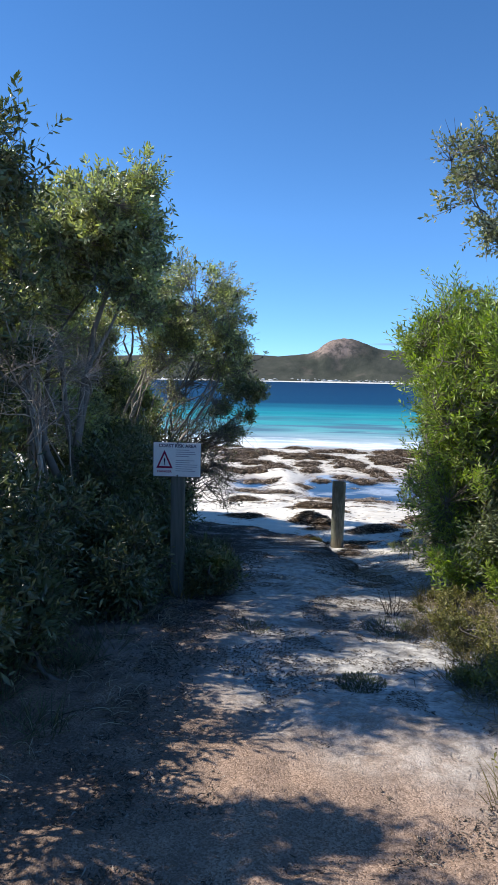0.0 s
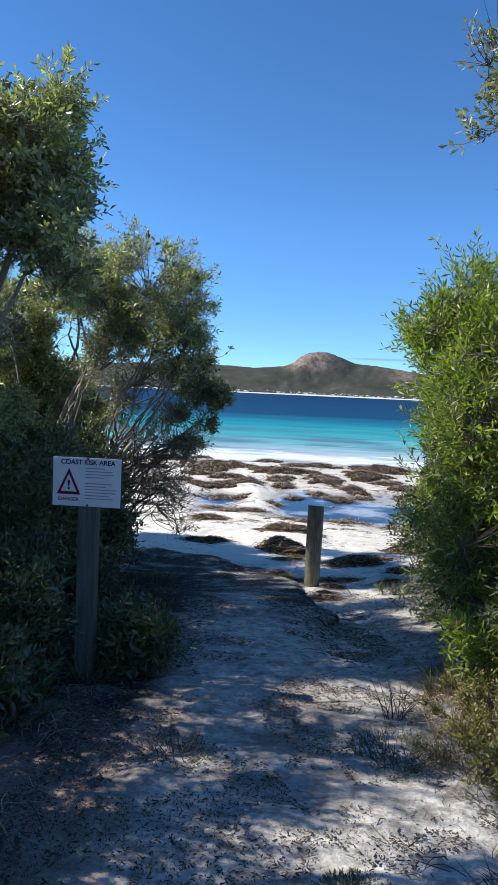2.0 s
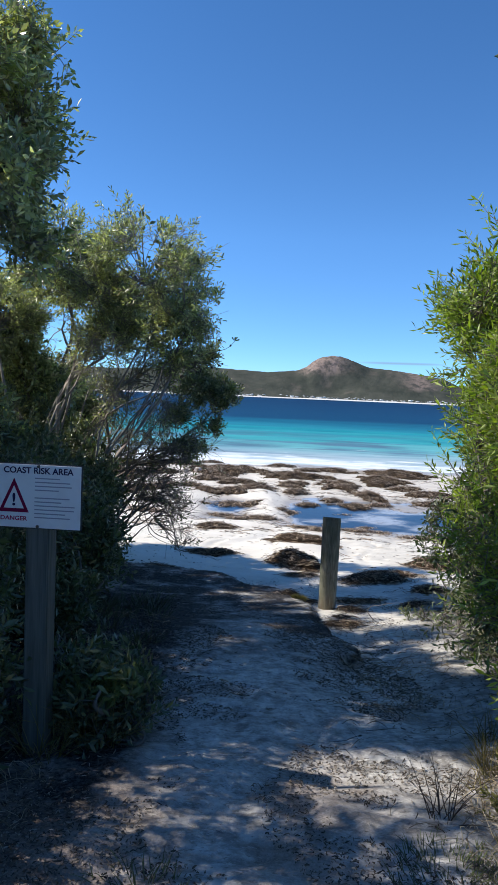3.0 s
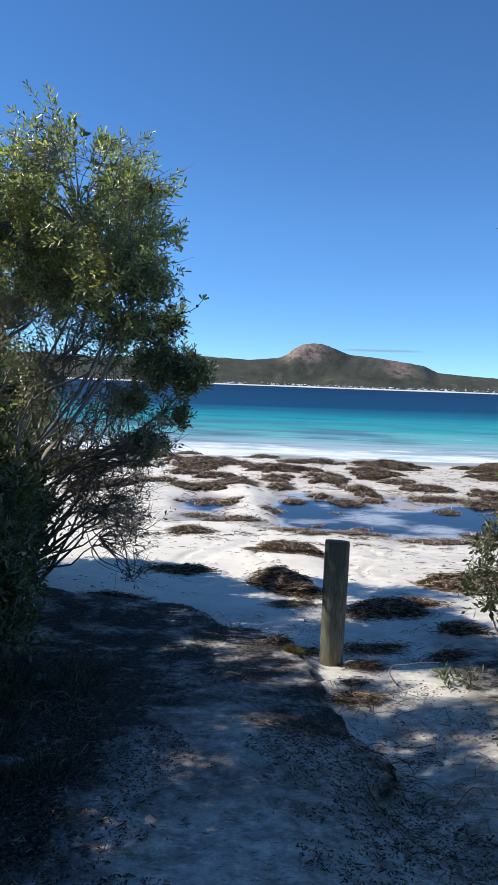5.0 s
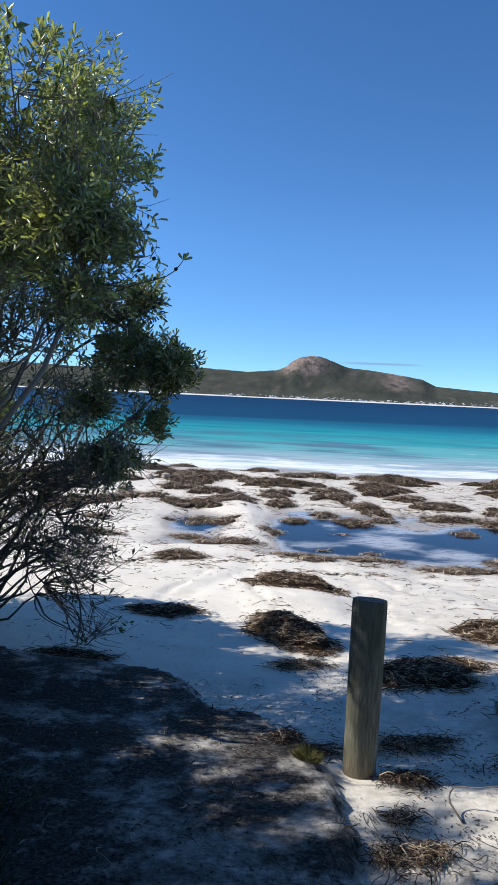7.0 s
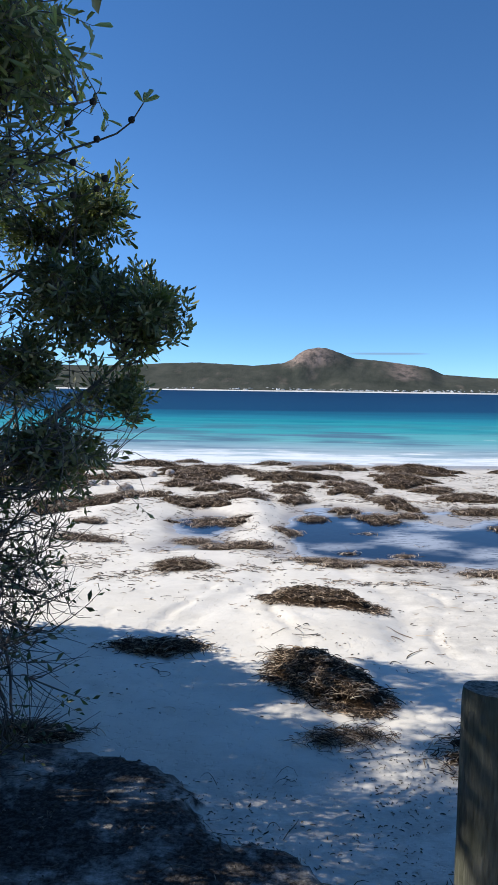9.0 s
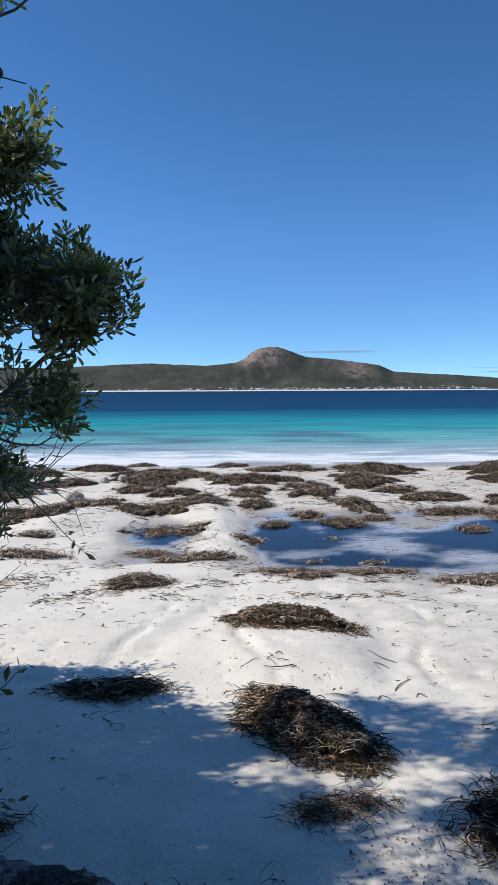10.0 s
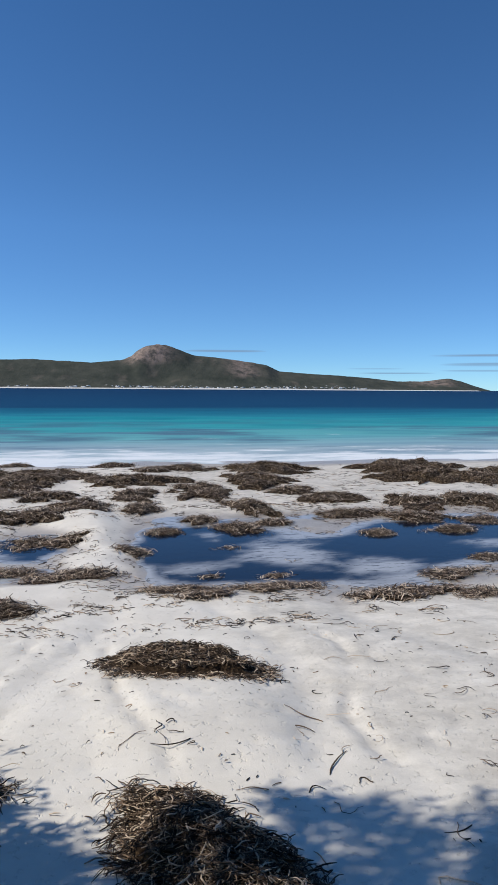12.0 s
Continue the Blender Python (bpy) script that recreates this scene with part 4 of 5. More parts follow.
# thicket at the foot of the tall shrubs; those out of view are added to shade the ground
THICKET = [(-1.5, 3.0, 0.7, 1.55), (-1.4, 3.8, 0.65, 1.3), (-0.16, 6.42, 0.17, 0.36), (-0.78, 6.25, 0.26, 0.55), (-0.72, 5.5, 0.3, 0.4), (-1.35, 4.6, 0.65, 1.15), (-1.5, 5.6, 0.70, 1.05), (-1.0, 6.6, 0.42, 0.75), (-1.3, 7.3, 0.62, 1.25), (-2.8, 7.75, 0.8, 2.75), (-1.2, 8.3, 0.55, 1.25),
           (-1.4, 9.3, 0.62, 1.45), (-2.4, 6.3, 0.8, 1.9), (-3.05, 8.4, 0.8, 3.6), (-2.6, 4.8, 0.75, 2.9), (-2.4, 10.2, 0.8, 1.5), (-2.2, 2.2, 0.8, 1.4), (-2.1, 10.2, 0.6, 1.6), (-1.75, 9.9, 0.5, 1.7), (-1.9, 10.8, 0.5, 1.5), (-1.32, 10.6, 0.45, 1.7), (-2.1, 11.9, 0.6, 2.3), (-2.1, 12.7, 0.5, 1.3), (-2.7, 12.0, 0.7, 2.2), (-2.7, 7.0, 0.7, 2.7), (-1.28, 9.9, 0.36, 1.35), (-2.5, 6.0, 0.6, 2.2), (-0.92, 8.9, 0.28, 0.95), (-0.98, 4.3, 0.30, 0.55), (-1.05, 3.6, 0.30, 0.75), (-0.8, 7.7, 0.2, 0.45)]
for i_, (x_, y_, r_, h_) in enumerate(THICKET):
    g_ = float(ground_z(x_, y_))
    shrub("understory_shrub", "dense low shrub beside the track, shade put into its dark-green leaves", "shrub", (x_, y_),
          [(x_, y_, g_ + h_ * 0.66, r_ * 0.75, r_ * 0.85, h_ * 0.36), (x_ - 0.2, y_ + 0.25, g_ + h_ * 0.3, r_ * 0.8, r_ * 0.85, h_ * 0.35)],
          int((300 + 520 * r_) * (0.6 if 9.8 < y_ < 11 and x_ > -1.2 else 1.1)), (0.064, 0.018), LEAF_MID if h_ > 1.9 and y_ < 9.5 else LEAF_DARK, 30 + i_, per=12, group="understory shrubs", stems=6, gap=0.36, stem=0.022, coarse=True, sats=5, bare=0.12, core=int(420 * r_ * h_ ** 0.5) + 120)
# far side of the thicket; the last one is added out of view to block sky light
for i_, (x_, y_, h_) in enumerate([(-4.0, 4.0, 3.0), (-4.2, 7.0, 3.2), (-4.2, 10.6, 3.3), (-4.4, 1.0, 3.0), (-3.6, 12.3, 3.5)]):
    shrub("coastal_shrub", "dense olive shrub at the back of the thicket", "shrub", (x_, y_),
          [(x_, y_, h_ * 0.62, 1.1, 1.4, h_ * 0.34), (x_, y_ + 0.4, h_ * 0.25, 1.1, 1.4, h_ * 0.3)],
          700 if y_ < 8 else 950, (0.090, 0.027), LEAF_OLIVE, 60 + i_, per=11, group=SHRUBS, stems=5, gap=0.42, coarse=True, core=450 if y_ < 8 else 1500)
# the sunlit hedge on the other side
shrub("wattle_shrub", "tall bright-green sunlit shrub with narrow upright leaves", "shrub", (2.6, 7.4),
      [(2.30, 7.5, 2.08, 0.53, 0.85, 0.64), (1.86, 7.4, 2.08, 0.18, 0.4, 0.32), (2.12, 7.4, 1.28, 0.20, 0.45, 0.5), (2.32, 6.9, 1.55, 0.55, 0.75, 0.7), (2.6, 8.2, 1.45, 0.50, 0.65, 0.75), (2.28, 7.2, 0.85, 0.55, 0.95, 0.65), (2.9, 7.6, 2.1, 0.6, 0.9, 0.6)],
      6400, (0.062, 0.0105), LEAF_BRIGHT, 21, per=14, shoot=0.24, upward=1.5, gap=0.38, group=SHRUBS, stems=8, bare=0.03, sats=10, tuft=0.13, core=2600)
shrub("wattle_shrub", "low bright-green shoots at the hedge's foot", "shrub", (1.95, 6.4),
      [(1.98, 6.35, 0.20, 0.15, 0.2, 0.32), (2.2, 6.0, 0.2, 0.2, 0.25, 0.30)],
      260, (0.075, 0.012), LEAF_BRIGHT, 22, per=14, shoot=0.22, upward=1.5, gap=0.25, group=SHRUBS, stem=0.015)
# dark leaf colour here also paints the shade under the hedge
shrub("understory_shrub", "shrub under the sunlit hedge, shade put into its dark leaf colour", "shrub", (2.5, 6.0),
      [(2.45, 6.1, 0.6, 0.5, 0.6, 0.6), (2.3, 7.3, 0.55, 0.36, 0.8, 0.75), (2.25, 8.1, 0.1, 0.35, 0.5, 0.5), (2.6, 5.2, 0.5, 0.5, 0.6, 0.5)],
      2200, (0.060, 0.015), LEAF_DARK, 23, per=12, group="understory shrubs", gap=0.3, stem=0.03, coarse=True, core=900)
shrub("coastal_shrub", "sparse dark-leaved twigs at the sand's edge by the post", "shrub", (2.45, 9.3),
      [(2.28, 9.3, 0.30, 0.20, 0.3, 0.36), (2.06, 9.25, 0.32, 0.10, 0.15, 0.09), (2.62, 9.3, 0.7, 0.34, 0.5, 0.5), (2.42, 9.2, -0.2, 0.26, 0.3, 0.18)],
      760, (0.052, 0.016), LEAF_DARK, 24, per=11, group=SHRUBS, stem=0.013, gap=0.3, bare=0.1, stems=7, tuft=0.07, fork=12)
shrub("coastal_shrub", "sparse grey-leaved tree leaning high over the hedge", "tree", (3.7, 6.8),
      [(1.98, 6.3, 3.40, 0.34, 0.35, 0.32), (1.70, 6.25, 3.17, 0.22, 0.25, 0.19), (2.4, 6.35, 3.40, 0.5, 0.5, 0.42), (2.12, 6.3, 2.88, 0.28, 0.3, 0.15), (2.8, 6.4, 3.5, 0.5, 0.6, 0.5)],
      1500, (0.050, 0.016), LEAF_GREY, 25, per=10, shoot=0.15, gap=0.34, group=SHRUBS, stems=9, bare=0.22, stem=0.035, arch=0.75)
for i_, (x_, y_, h_) in enumerate([(4.4, 6.5, 2.6), (4.0, 9.4, 2.0), (3.9, 3.6, 2.4), (3.6, 0.6, 2.4)]):
    shrub("coastal_shrub", "dense green shrub behind the hedge", "shrub", (x_, y_),
          [(x_, y_, h_ * 0.62, 1.1, 1.4, h_ * 0.36), (x_, y_ + 0.3, h_ * 0.25, 1.1, 1.4, h_ * 0.3)],
          800, (0.090, 0.027), LEAF_OLIVE, 70 + i_, per=11, group=SHRUBS, stems=5, gap=0.3, coarse=True)
for root_, lobes_, n_, seed_ in (((-1.55, 5.7), [(-1.3, 5.6, 1.45, 0.5, 0.6, 0.5), (-1.7, 6.0, 1.85, 0.5, 0.6, 0.45)], 300, 26),
                                 ((-1.7, 6.9), [(-1.3, 6.9, 1.75, 0.5, 0.5, 0.4), (-1.9, 7.2, 1.95, 0.6, 0.6, 0.4)], 340, 27)):
    shrub("dead_shrub", "grey leafless dead shrub with fine pale twigs", "shrub", root_, lobes_, n_, (0.03, 0.008), LEAF_DARK, seed_, per=0, shoot=0.24, gap=0.2, stems=5, stem=0.013, bark=DRYTWIG, fork=7,
          group="dead shrubs", shell=0.2)
pods = shrub("coastal_shrub", "nearly bare upper branches with round dark seed pods", "shrub", (-1.9, 10.8),
             [(-0.30, 10.4, 2.15, 0.20, 0.25, 0.16), (-0.22, 10.4, 1.86, 0.14, 0.15, 0.10), (-0.5, 10.6, 1.75, 0.2, 0.3, 0.2)], 150, (0.06, 0.016), LEAF_OLIVE, 29, per=9, shoot=0.2, gap=0.2, stems=4,
             stem=0.014, bare=0.66, group=SHRUBS, sats=2, fine_leaf=True)


def pod_branches(thing):
    """Bare twigs with round seed pods at the crown's outer edge, and three blunt leaves at a tip."""
    rng = np.random.default_rng(77)
    for a_, b_, c_, r_ in (((-0.45, 10.5, 1.80), (0.02, 10.42, 1.80), (0.17, 10.4, 2.02), 0.006), ((-0.40, 10.45, 1.90), (-0.1, 10.4, 1.86), (0.11, 10.38, 1.76), 0.004),
                           ((-0.35, 10.4, 1.66), (-0.1, 10.45, 1.76), (0.05, 10.42, 1.77), 0.0035), ((-0.38, 10.4, 1.78), (-0.1, 10.4, 1.92), (0.03, 10.4, 2.02), 0.0035)):
        p_ = crooked(bezier(np.array([a_]), np.array([b_]), np.array([c_]), 9), 0.10, rng)
        v, f = tubes(p_, np.linspace(r_, r_ * 0.35, 9)[None], 5)
        part_np("pod_twig", v, f, BARK, thing, "", True)
        for q_ in (5, 7):
            bm = bmesh.new()
            bmesh.ops.create_icosphere(bm, subdivisions=2, radius=0.0115)
            for vv in bm.verts:
                vv.co *= 1 + 0.25 * noise.noise(vv.co * 160)
            pod = part("seed_pod", bm, DARKTWIG, thing, "round dark woody seed pod")
            pod.location = Vector(p_[0, q_]) - thing.location + Vector((0, 0, 0.006))
        if r_ > 0.005:
            t_ = np.repeat(p_[0, -1:], 4, 0)
            w_ = unit(np.array([[0.5, 0.1, 0.8], [-0.5, 0.2, 0.7], [0.9, -0.2, 0.3], [0.1, 0.5, 0.9]]))
            s_ = unit(np.cross(w_, np.array([[0.2, 1, 0.1]])))
            for n_ in range(4):
                v, f = leaf_cards(t_[n_:n_ + 1], w_[n_:n_ + 1], s_[n_:n_ + 1], np.full(1, 0.055), np.full(1, 0.017))
                part_np("leaf", v, f, LEAF_OLIVE, thing)


pod_branches(pods)
pods.location.z -= 0.035
for i_, (x_, y_, r_) in enumerate([(1.72, 5.55, 0.30), (1.85, 4.9, 0.34), (1.62, 4.35, 0.24), (1.95, 6.0, 0.3), (1.55, 3.35, 0.14)]):
    g_ = float(ground_z(x_, y_))
    shrub("groundcover_plant", "low yellow-green small-leaved plant hugging the track's edge", "plant", (x_, y_),
          [(x_, y_, g_ + 0.035, r_, r_ * 1.2, 0.06)], int(850 * r_), (0.028, 0.009), LEAF_SUNNY, 120 + i_, per=11, shoot=0.09, gap=0.3, stems=6, stem=0.006, upward=0.7, sats=4, shell=0.2, group="groundcover plants")
shrub("strap_plant", "small dark plant with stiff leaves in the sand", "plant", (2.0, 9.5),
      [(1.98, 9.5, float(ground_z(1.98, 9.5)) + 0.05, 0.22, 0.14, 0.05)], 18, (0.06, 0.012), LEAF_DARK, 57, per=6, shoot=0.12, gap=0.05, stems=5, stem=0.006, sats=0, shell=0.3)

# ---------------------------------------------------------------- grass, litter, twigs
def blades(name, label, category, spots, mat, seed, kind=""):
    """Grass tufts: spots of (x, y, radius, count, height)."""
    rng = np.random.default_rng(seed)
    P, H = [], []
    for x, y, r, n, h in spots:
        a, q = rng.uniform(0, 6.28, n), r * np.sqrt(rng.random(n))
        px, py = x + q * np.cos(a), y + q * np.sin(a)
        b0 = np.stack([px, py, ground_z(px, py) - 0.01], 1)
        lean = np.stack([np.cos(a) + rng.normal(0, 0.7, n), np.sin(a) + rng.normal(0, 0.7, n), rng.uniform(0.6, 2.2, n)], 1)
        hh = h * rng.uniform(0.5, 1.2, n)
        b2 = b0 + unit(lean) * hh[:, None]
        b1 = (b0 + b2) / 2 + np.stack([0 * px, 0 * px, hh * 0.16], 1)
        P.append(bezier(b0, b1, b2, 5))
        H.append(hh)
    P = np.concatenate(P)
    H = np.concatenate(H)
    rad = np.tile(np.array([[0.0022, 0.0022, 0.0018, 0.0012, 0.0004]]), (len(P), 1))
    v, f = tubes(P, rad, 3)
    ob = new(name, mesh_np(name, v, f, mat))
    return tagged(ob, label, category, kind=kind)


def tuft_spots(rng, xs, ys, n, count, h):
    return [(rng.uniform(*xs), rng.uniform(*ys), rng.uniform(0.05, 0.16), count, h * rng.uniform(0.6, 1.3)) for _ in range(n)]


rg = np.random.default_rng(8)
blades("dry_sedge", "straw-coloured sedge and dry grass along the track's sunny edge", "grass",
       tuft_spots(rg, (1.5, 2.15), (4.0, 6.5), 42, 40, 0.14) + tuft_spots(rg, (1.35, 1.8), (3.0, 4.3), 9, 26, 0.16), LEAF_SEDGE, 81, "stuff")
blades("shade_grass", "dark grass tufts in the shade along the track", "grass",
       tuft_spots(rg, (-1.1, -0.55), (3.0, 7.0), 26, 34, 0.22) + tuft_spots(rg, (-0.9, -0.2), (7.0, 9.8), 22, 30, 0.18), LEAF_DARK, 82, "stuff")
blades("sign_grass", "tuft of grass with pale stems at the sign post's foot", "grass",
       [(-0.18, 6.35, 0.13, 130, 0.34), (-0.38, 6.15, 0.10, 60, 0.26)], LEAF_SEDGE, 83, "stuff")
tagged(blades("grass_tuft", "small yellow-green grass tuft on the bank's edge", "grass", [(0.95, 10.02, 0.06, 320, 0.06)], LEAF_SUNNY, 84), group="tufts")


blades("twig_plant", "small dead twiggy plant leaning on the track's edge", "plant", [(1.30, 5.78, 0.05, 20, 0.22)], DARKTWIG, 85, "stuff")
blades("grass_clump", "dark low grass clump on the track's edge", "grass", [(1.25, 5.42, 0.22, 420, 0.055)], LEAF_DARK, 86, "stuff")
blades("fallen_sprig", "flat dark green leafy clump lying on the path", "plant", [(0.90, 4.37, 0.14, 800, 0.022)], LEAF_DARK, 87, "stuff")
blades("grass_clump", "thin dark grass tuft lying across the shaded path", "grass", [(0.22, 5.25, 0.15, 70, 0.07)], LEAF_DARK, 88, "stuff")


def scatter(name, label, spots, mat, seed, size=(0.04, 0.12), thick=0.0016, lift=0.012, curl=0.25, segs=2):
    """Fallen twigs and dry leaves: short bent sticks. spots: (x0, x1, y0, y1, count, threshold)."""
    rng = np.random.default_rng(seed)
    out = []
    for x0, x1, y0, y1, n, thr in spots:
        x, y = rng.uniform(x0, x1, n), rng.uniform(y0, y1, n)
        kp = fbm(x * 2.3, y * 2.3, 0, 3, seed) > thr
        out.append(np.stack([x[kp], y[kp]], 1))
    p = np.concatenate(out)
    n = len(p)
    a, ln = rng.uniform(0, 6.28, n), rng.uniform(*size, n) * rng.uniform(0.5, 1, n)
    turn_ = rng.normal(0, curl, n)
    wig = rng.normal(0, curl * 0.6, n)
    pts, cur = [], p - np.stack([np.cos(a), np.sin(a)], 1) * (ln / 2)[:, None]
    hgt = np.abs(rng.normal(0, lift, n))
    for s_ in range(segs + 1):
        u_ = s_ / segs
        zz = ground_z(cur[:, 0], cur[:, 1]) + 0.003 + hgt * 4 * u_ * (1 - u_)
        pts.append(np.column_stack([cur, zz]))
        th = a + turn_ * (u_ - 0.5) * 2 + wig * math.sin(u_ * 7)
        cur = cur + np.stack([np.cos(th), np.sin(th)], 1) * (ln / segs)[:, None]
    path = np.stack(pts, 1)
    rad = np.interp(np.linspace(0, 1, segs + 1), [0, 0.4, 1], [0.8, 1.0, 0.4])[None] * (thick * rng.uniform(0.6, 1.7, n))[:, None]
    v, f = tubes(path, rad, 3)
    return tagged(new(name, mesh_np(name, v, f, mat)), label, "leaf litter", kind="stuff")


scatter("leaf_litter", "dry leaves and twigs strewn on the shaded ground",
        [(-1.3, -0.2, 2.2, 9.8, 14000, 0.44), (-0.4, 1.6, 2.6, 8.6, 40000, 0.46), (1.1, 2.1, 3.2, 9.5, 4200, 0.46), (-1.3, 1.0, 8.2, 11.4, 3200, 0.46), (1.0, 2.2, 8.6, 11.8, 3000, 0.52)], LITTER, 91, (0.005, 0.028), 0.0024, 0.003, 0.3)
scatter("fallen_twigs", "dark grey fallen twigs lying along the track's edges",
        [(-1.3, -0.2, 2.4, 9.5, 520, 0.42), (0.9, 1.9, 4.0, 9.4, 460, 0.47), (-1.2, 0.8, 9.0, 11.4, 110, 0.42)], LITTER, 92, (0.06, 0.24), 0.0016, 0.02, 0.35, 4)

def fallen_leaves(name, label, spots, mat, seed, size):
    """Curled dry leaves lying flat or on edge. spots: (x0, x1, y0, y1, count, threshold)."""
    rng = np.random.default_rng(seed)
    out = []
    for x0, x1, y0, y1, n, thr in spots:
        x, y = rng.uniform(x0, x1, n), rng.uniform(y0, y1, n)
        kp = fbm(x * 1.9, y * 1.9, 0, 3, seed) > thr
        out.append(np.stack([x[kp], y[kp]], 1))
    p = np.concatenate(out)
    n = len(p)
    at_ = np.column_stack([p, ground_z(p[:, 0], p[:, 1]) + rng.uniform(0.003, 0.012, n)])
    a = rng.uniform(0, 6.28, n)
    way_ = unit(np.stack([np.cos(a), np.sin(a), rng.normal(0.05, 0.18, n)], 1))
    side_ = unit(np.cross(way_, np.stack([rng.normal(0, 0.5, n), rng.normal(0, 0.5, n), np.ones(n)], 1)))
    ln = size * rng.uniform(0.5, 1.3, n)
    v, f = leaf_cards(at_, way_, side_, ln, ln * rng.uniform(0.13, 0.24, n), 0.5, False)
    return tagged(new(name, mesh_np(name, v, f, mat)), label, "leaf litter", kind="stuff")


fallen_leaves("fallen_leaves", "curled grey and tan leaves fallen beside the track",
              [(-1.3, 0.0, 2.2, 7.5, 5200, 0.42), (-0.2, 1.2, 2.4, 5.5, 220, 0.5), (1.0, 2.1, 3.0, 8.0, 650, 0.48), (-1.2, 0.6, 7.5, 11.2, 1100, 0.45)], LITTER, 97, 0.032)
scatter("dry_straw", "pale curled straw and dry stems along the track's sunny edge",
        [(1.35, 2.1, 3.0, 6.6, 2600, 0.42), (1.2, 1.9, 6.4, 9.0, 500, 0.48), (-1.0, -0.3, 3.0, 6.0, 600, 0.45), (-1.1, -0.15, 6.2, 8.8, 1100, 0.45)], STRAW, 96, (0.06, 0.22), 0.0017, 0.03, 0.7, 4)

# ---------------------------------------------------------------- seaweed wrack
def wrack(label, x, y, rx, ry, h, strands, seed, turn=0.0, far=False, group="", size=(0.10, 0.28), thick=0.0023):
    """A heap of dead sea-grass: an uneven low mound under a mat of strands, as one mesh."""
    rng = np.random.default_rng(seed)
    ct, st = math.cos(turn), math.sin(turn)
    nr, na = (16, 64) if max(rx, ry) > 0.5 else (12, 44)
    ang = np.arange(na) * 2 * np.pi / na
    ragged = 2.7 if far else 1.35

    def lobe(a):
        return 1.12 + (2.0 if far else 1.3) * (fbm(np.cos(a) * (2.7 if far else 1.9) + seed, np.sin(a) * (2.7 if far else 1.9), 0, 4, seed) - 0.5)

    def shape(q, a, hole=True):
        ex, ey = q * lobe(a) * rx * np.cos(a), q * lobe(a) * ry * np.sin(a)
        wx, wy = x + ex * ct - ey * st, y + ex * st + ey * ct
        sc = 3.0 if far else 5.0
        bumps = fbm(wx * sc * 0.8, wy * sc * 1.25, 0, 4, seed + 1)
        dome = np.clip(1 - q ** 1.7, 0, 1) * (0.55 + 0.9 * bumps) - ragged * np.clip(0.52 - bumps, -0.1, 1) * (0.35 + 0.65 * q)
        dome = np.maximum(dome, -0.25) * h + np.where(q < 0.98, 0.0, -0.03)
        return np.stack([wx, wy, ground_z(wx, wy) + dome], -1), dome
    qs = np.linspace(0.02, 1.0, nr)
    v = np.concatenate([shape(np.full(na, q), ang)[0] for q in qs])
    i = np.arange(nr * na).reshape(nr, na)
    nx = np.roll(i, -1, 1)
    faces = np.stack([i[:-1], i[1:], nx[1:], nx[:-1]], -1).reshape(-1, 4)
    loose = h < 0.03 and not far
    if loose:
        faces = faces[:0]
    chunks = [] if loose else [(v, faces)]
    if strands:
        q, a = np.sqrt(rng.random(strands * 2)) * 1.05, rng.uniform(0, 6.28, strands * 2)
        p, dome = shape(np.minimum(q, 0.97), a)
        ok = (dome > -0.004) | (rng.random(len(q)) < 0.10)
        p, q = p[ok][:strands], q[ok][:strands]
        strands = len(p)
        wild = q > (0.93 if far else 0.82)
        p[:, :2] += wild[:, None] * rng.normal(0, 0.04 + 0.05 * rx, (strands, 2))
        gzp = ground_z(p[:, 0], p[:, 1])
        p[:, 2] = np.where(wild, gzp + 0.006, np.maximum(p[:, 2], gzp) + np.abs(rng.normal(0.004, 0.014, strands)))
        yaw, ln = rng.uniform(0, 6.28, strands), rng.uniform(*size, strands)
        curl, wig = rng.normal(0, 0.55, strands), rng.normal(0, 0.4, strands)
        rise, pts = rng.normal(0, 0.16, strands), []
        cur = p - np.stack([np.cos(yaw), np.sin(yaw), rise], 1) * (ln / 2)[:, None]
        segs = 3 if far else 4
        for s_ in range(segs + 1):
            u_ = s_ / segs
            q_ = cur.copy()
            q_[:, 2] = np.maximum(q_[:, 2] + ln * 0.10 * math.sin(u_ * 3.14), ground_z(q_[:, 0], q_[:, 1]) + 0.003)
            pts.append(q_)
            th = yaw + curl * (u_ - 0.5) * 2 + wig * math.sin(u_ * 6)
            cur = cur + np.stack([np.cos(th), np.sin(th), rise], 1) * (ln / segs)[:, None]
        path = np.stack(pts, 1)
        rad = np.interp(np.linspace(0, 1, segs + 1), [0, 0.2, 0.7, 1], [0.6, 1.0, 1.0, 0.4])[None] * (thick * rng.uniform(0.5, 1.6, strands))[:, None]
        chunks.append(tubes(path, rad, 2) if far else tubes(path, rad, 3))
    v, f = merge(chunks)
    me = mesh_np("wrack_mound", v, f, WRACK_FAR if far else WRACK_BED)
    me.materials.append(WRACK)
    me.polygons.foreach_set("material_index", np.concatenate([np.zeros(len(faces)), np.ones(len(f) - len(faces))]).astype(np.int32))
    if loose:
        return tagged(new("weed_strands", me), label, "seaweed", kind="stuff")
    return tagged(new("wrack_mound", me), label, "seaweed", group)


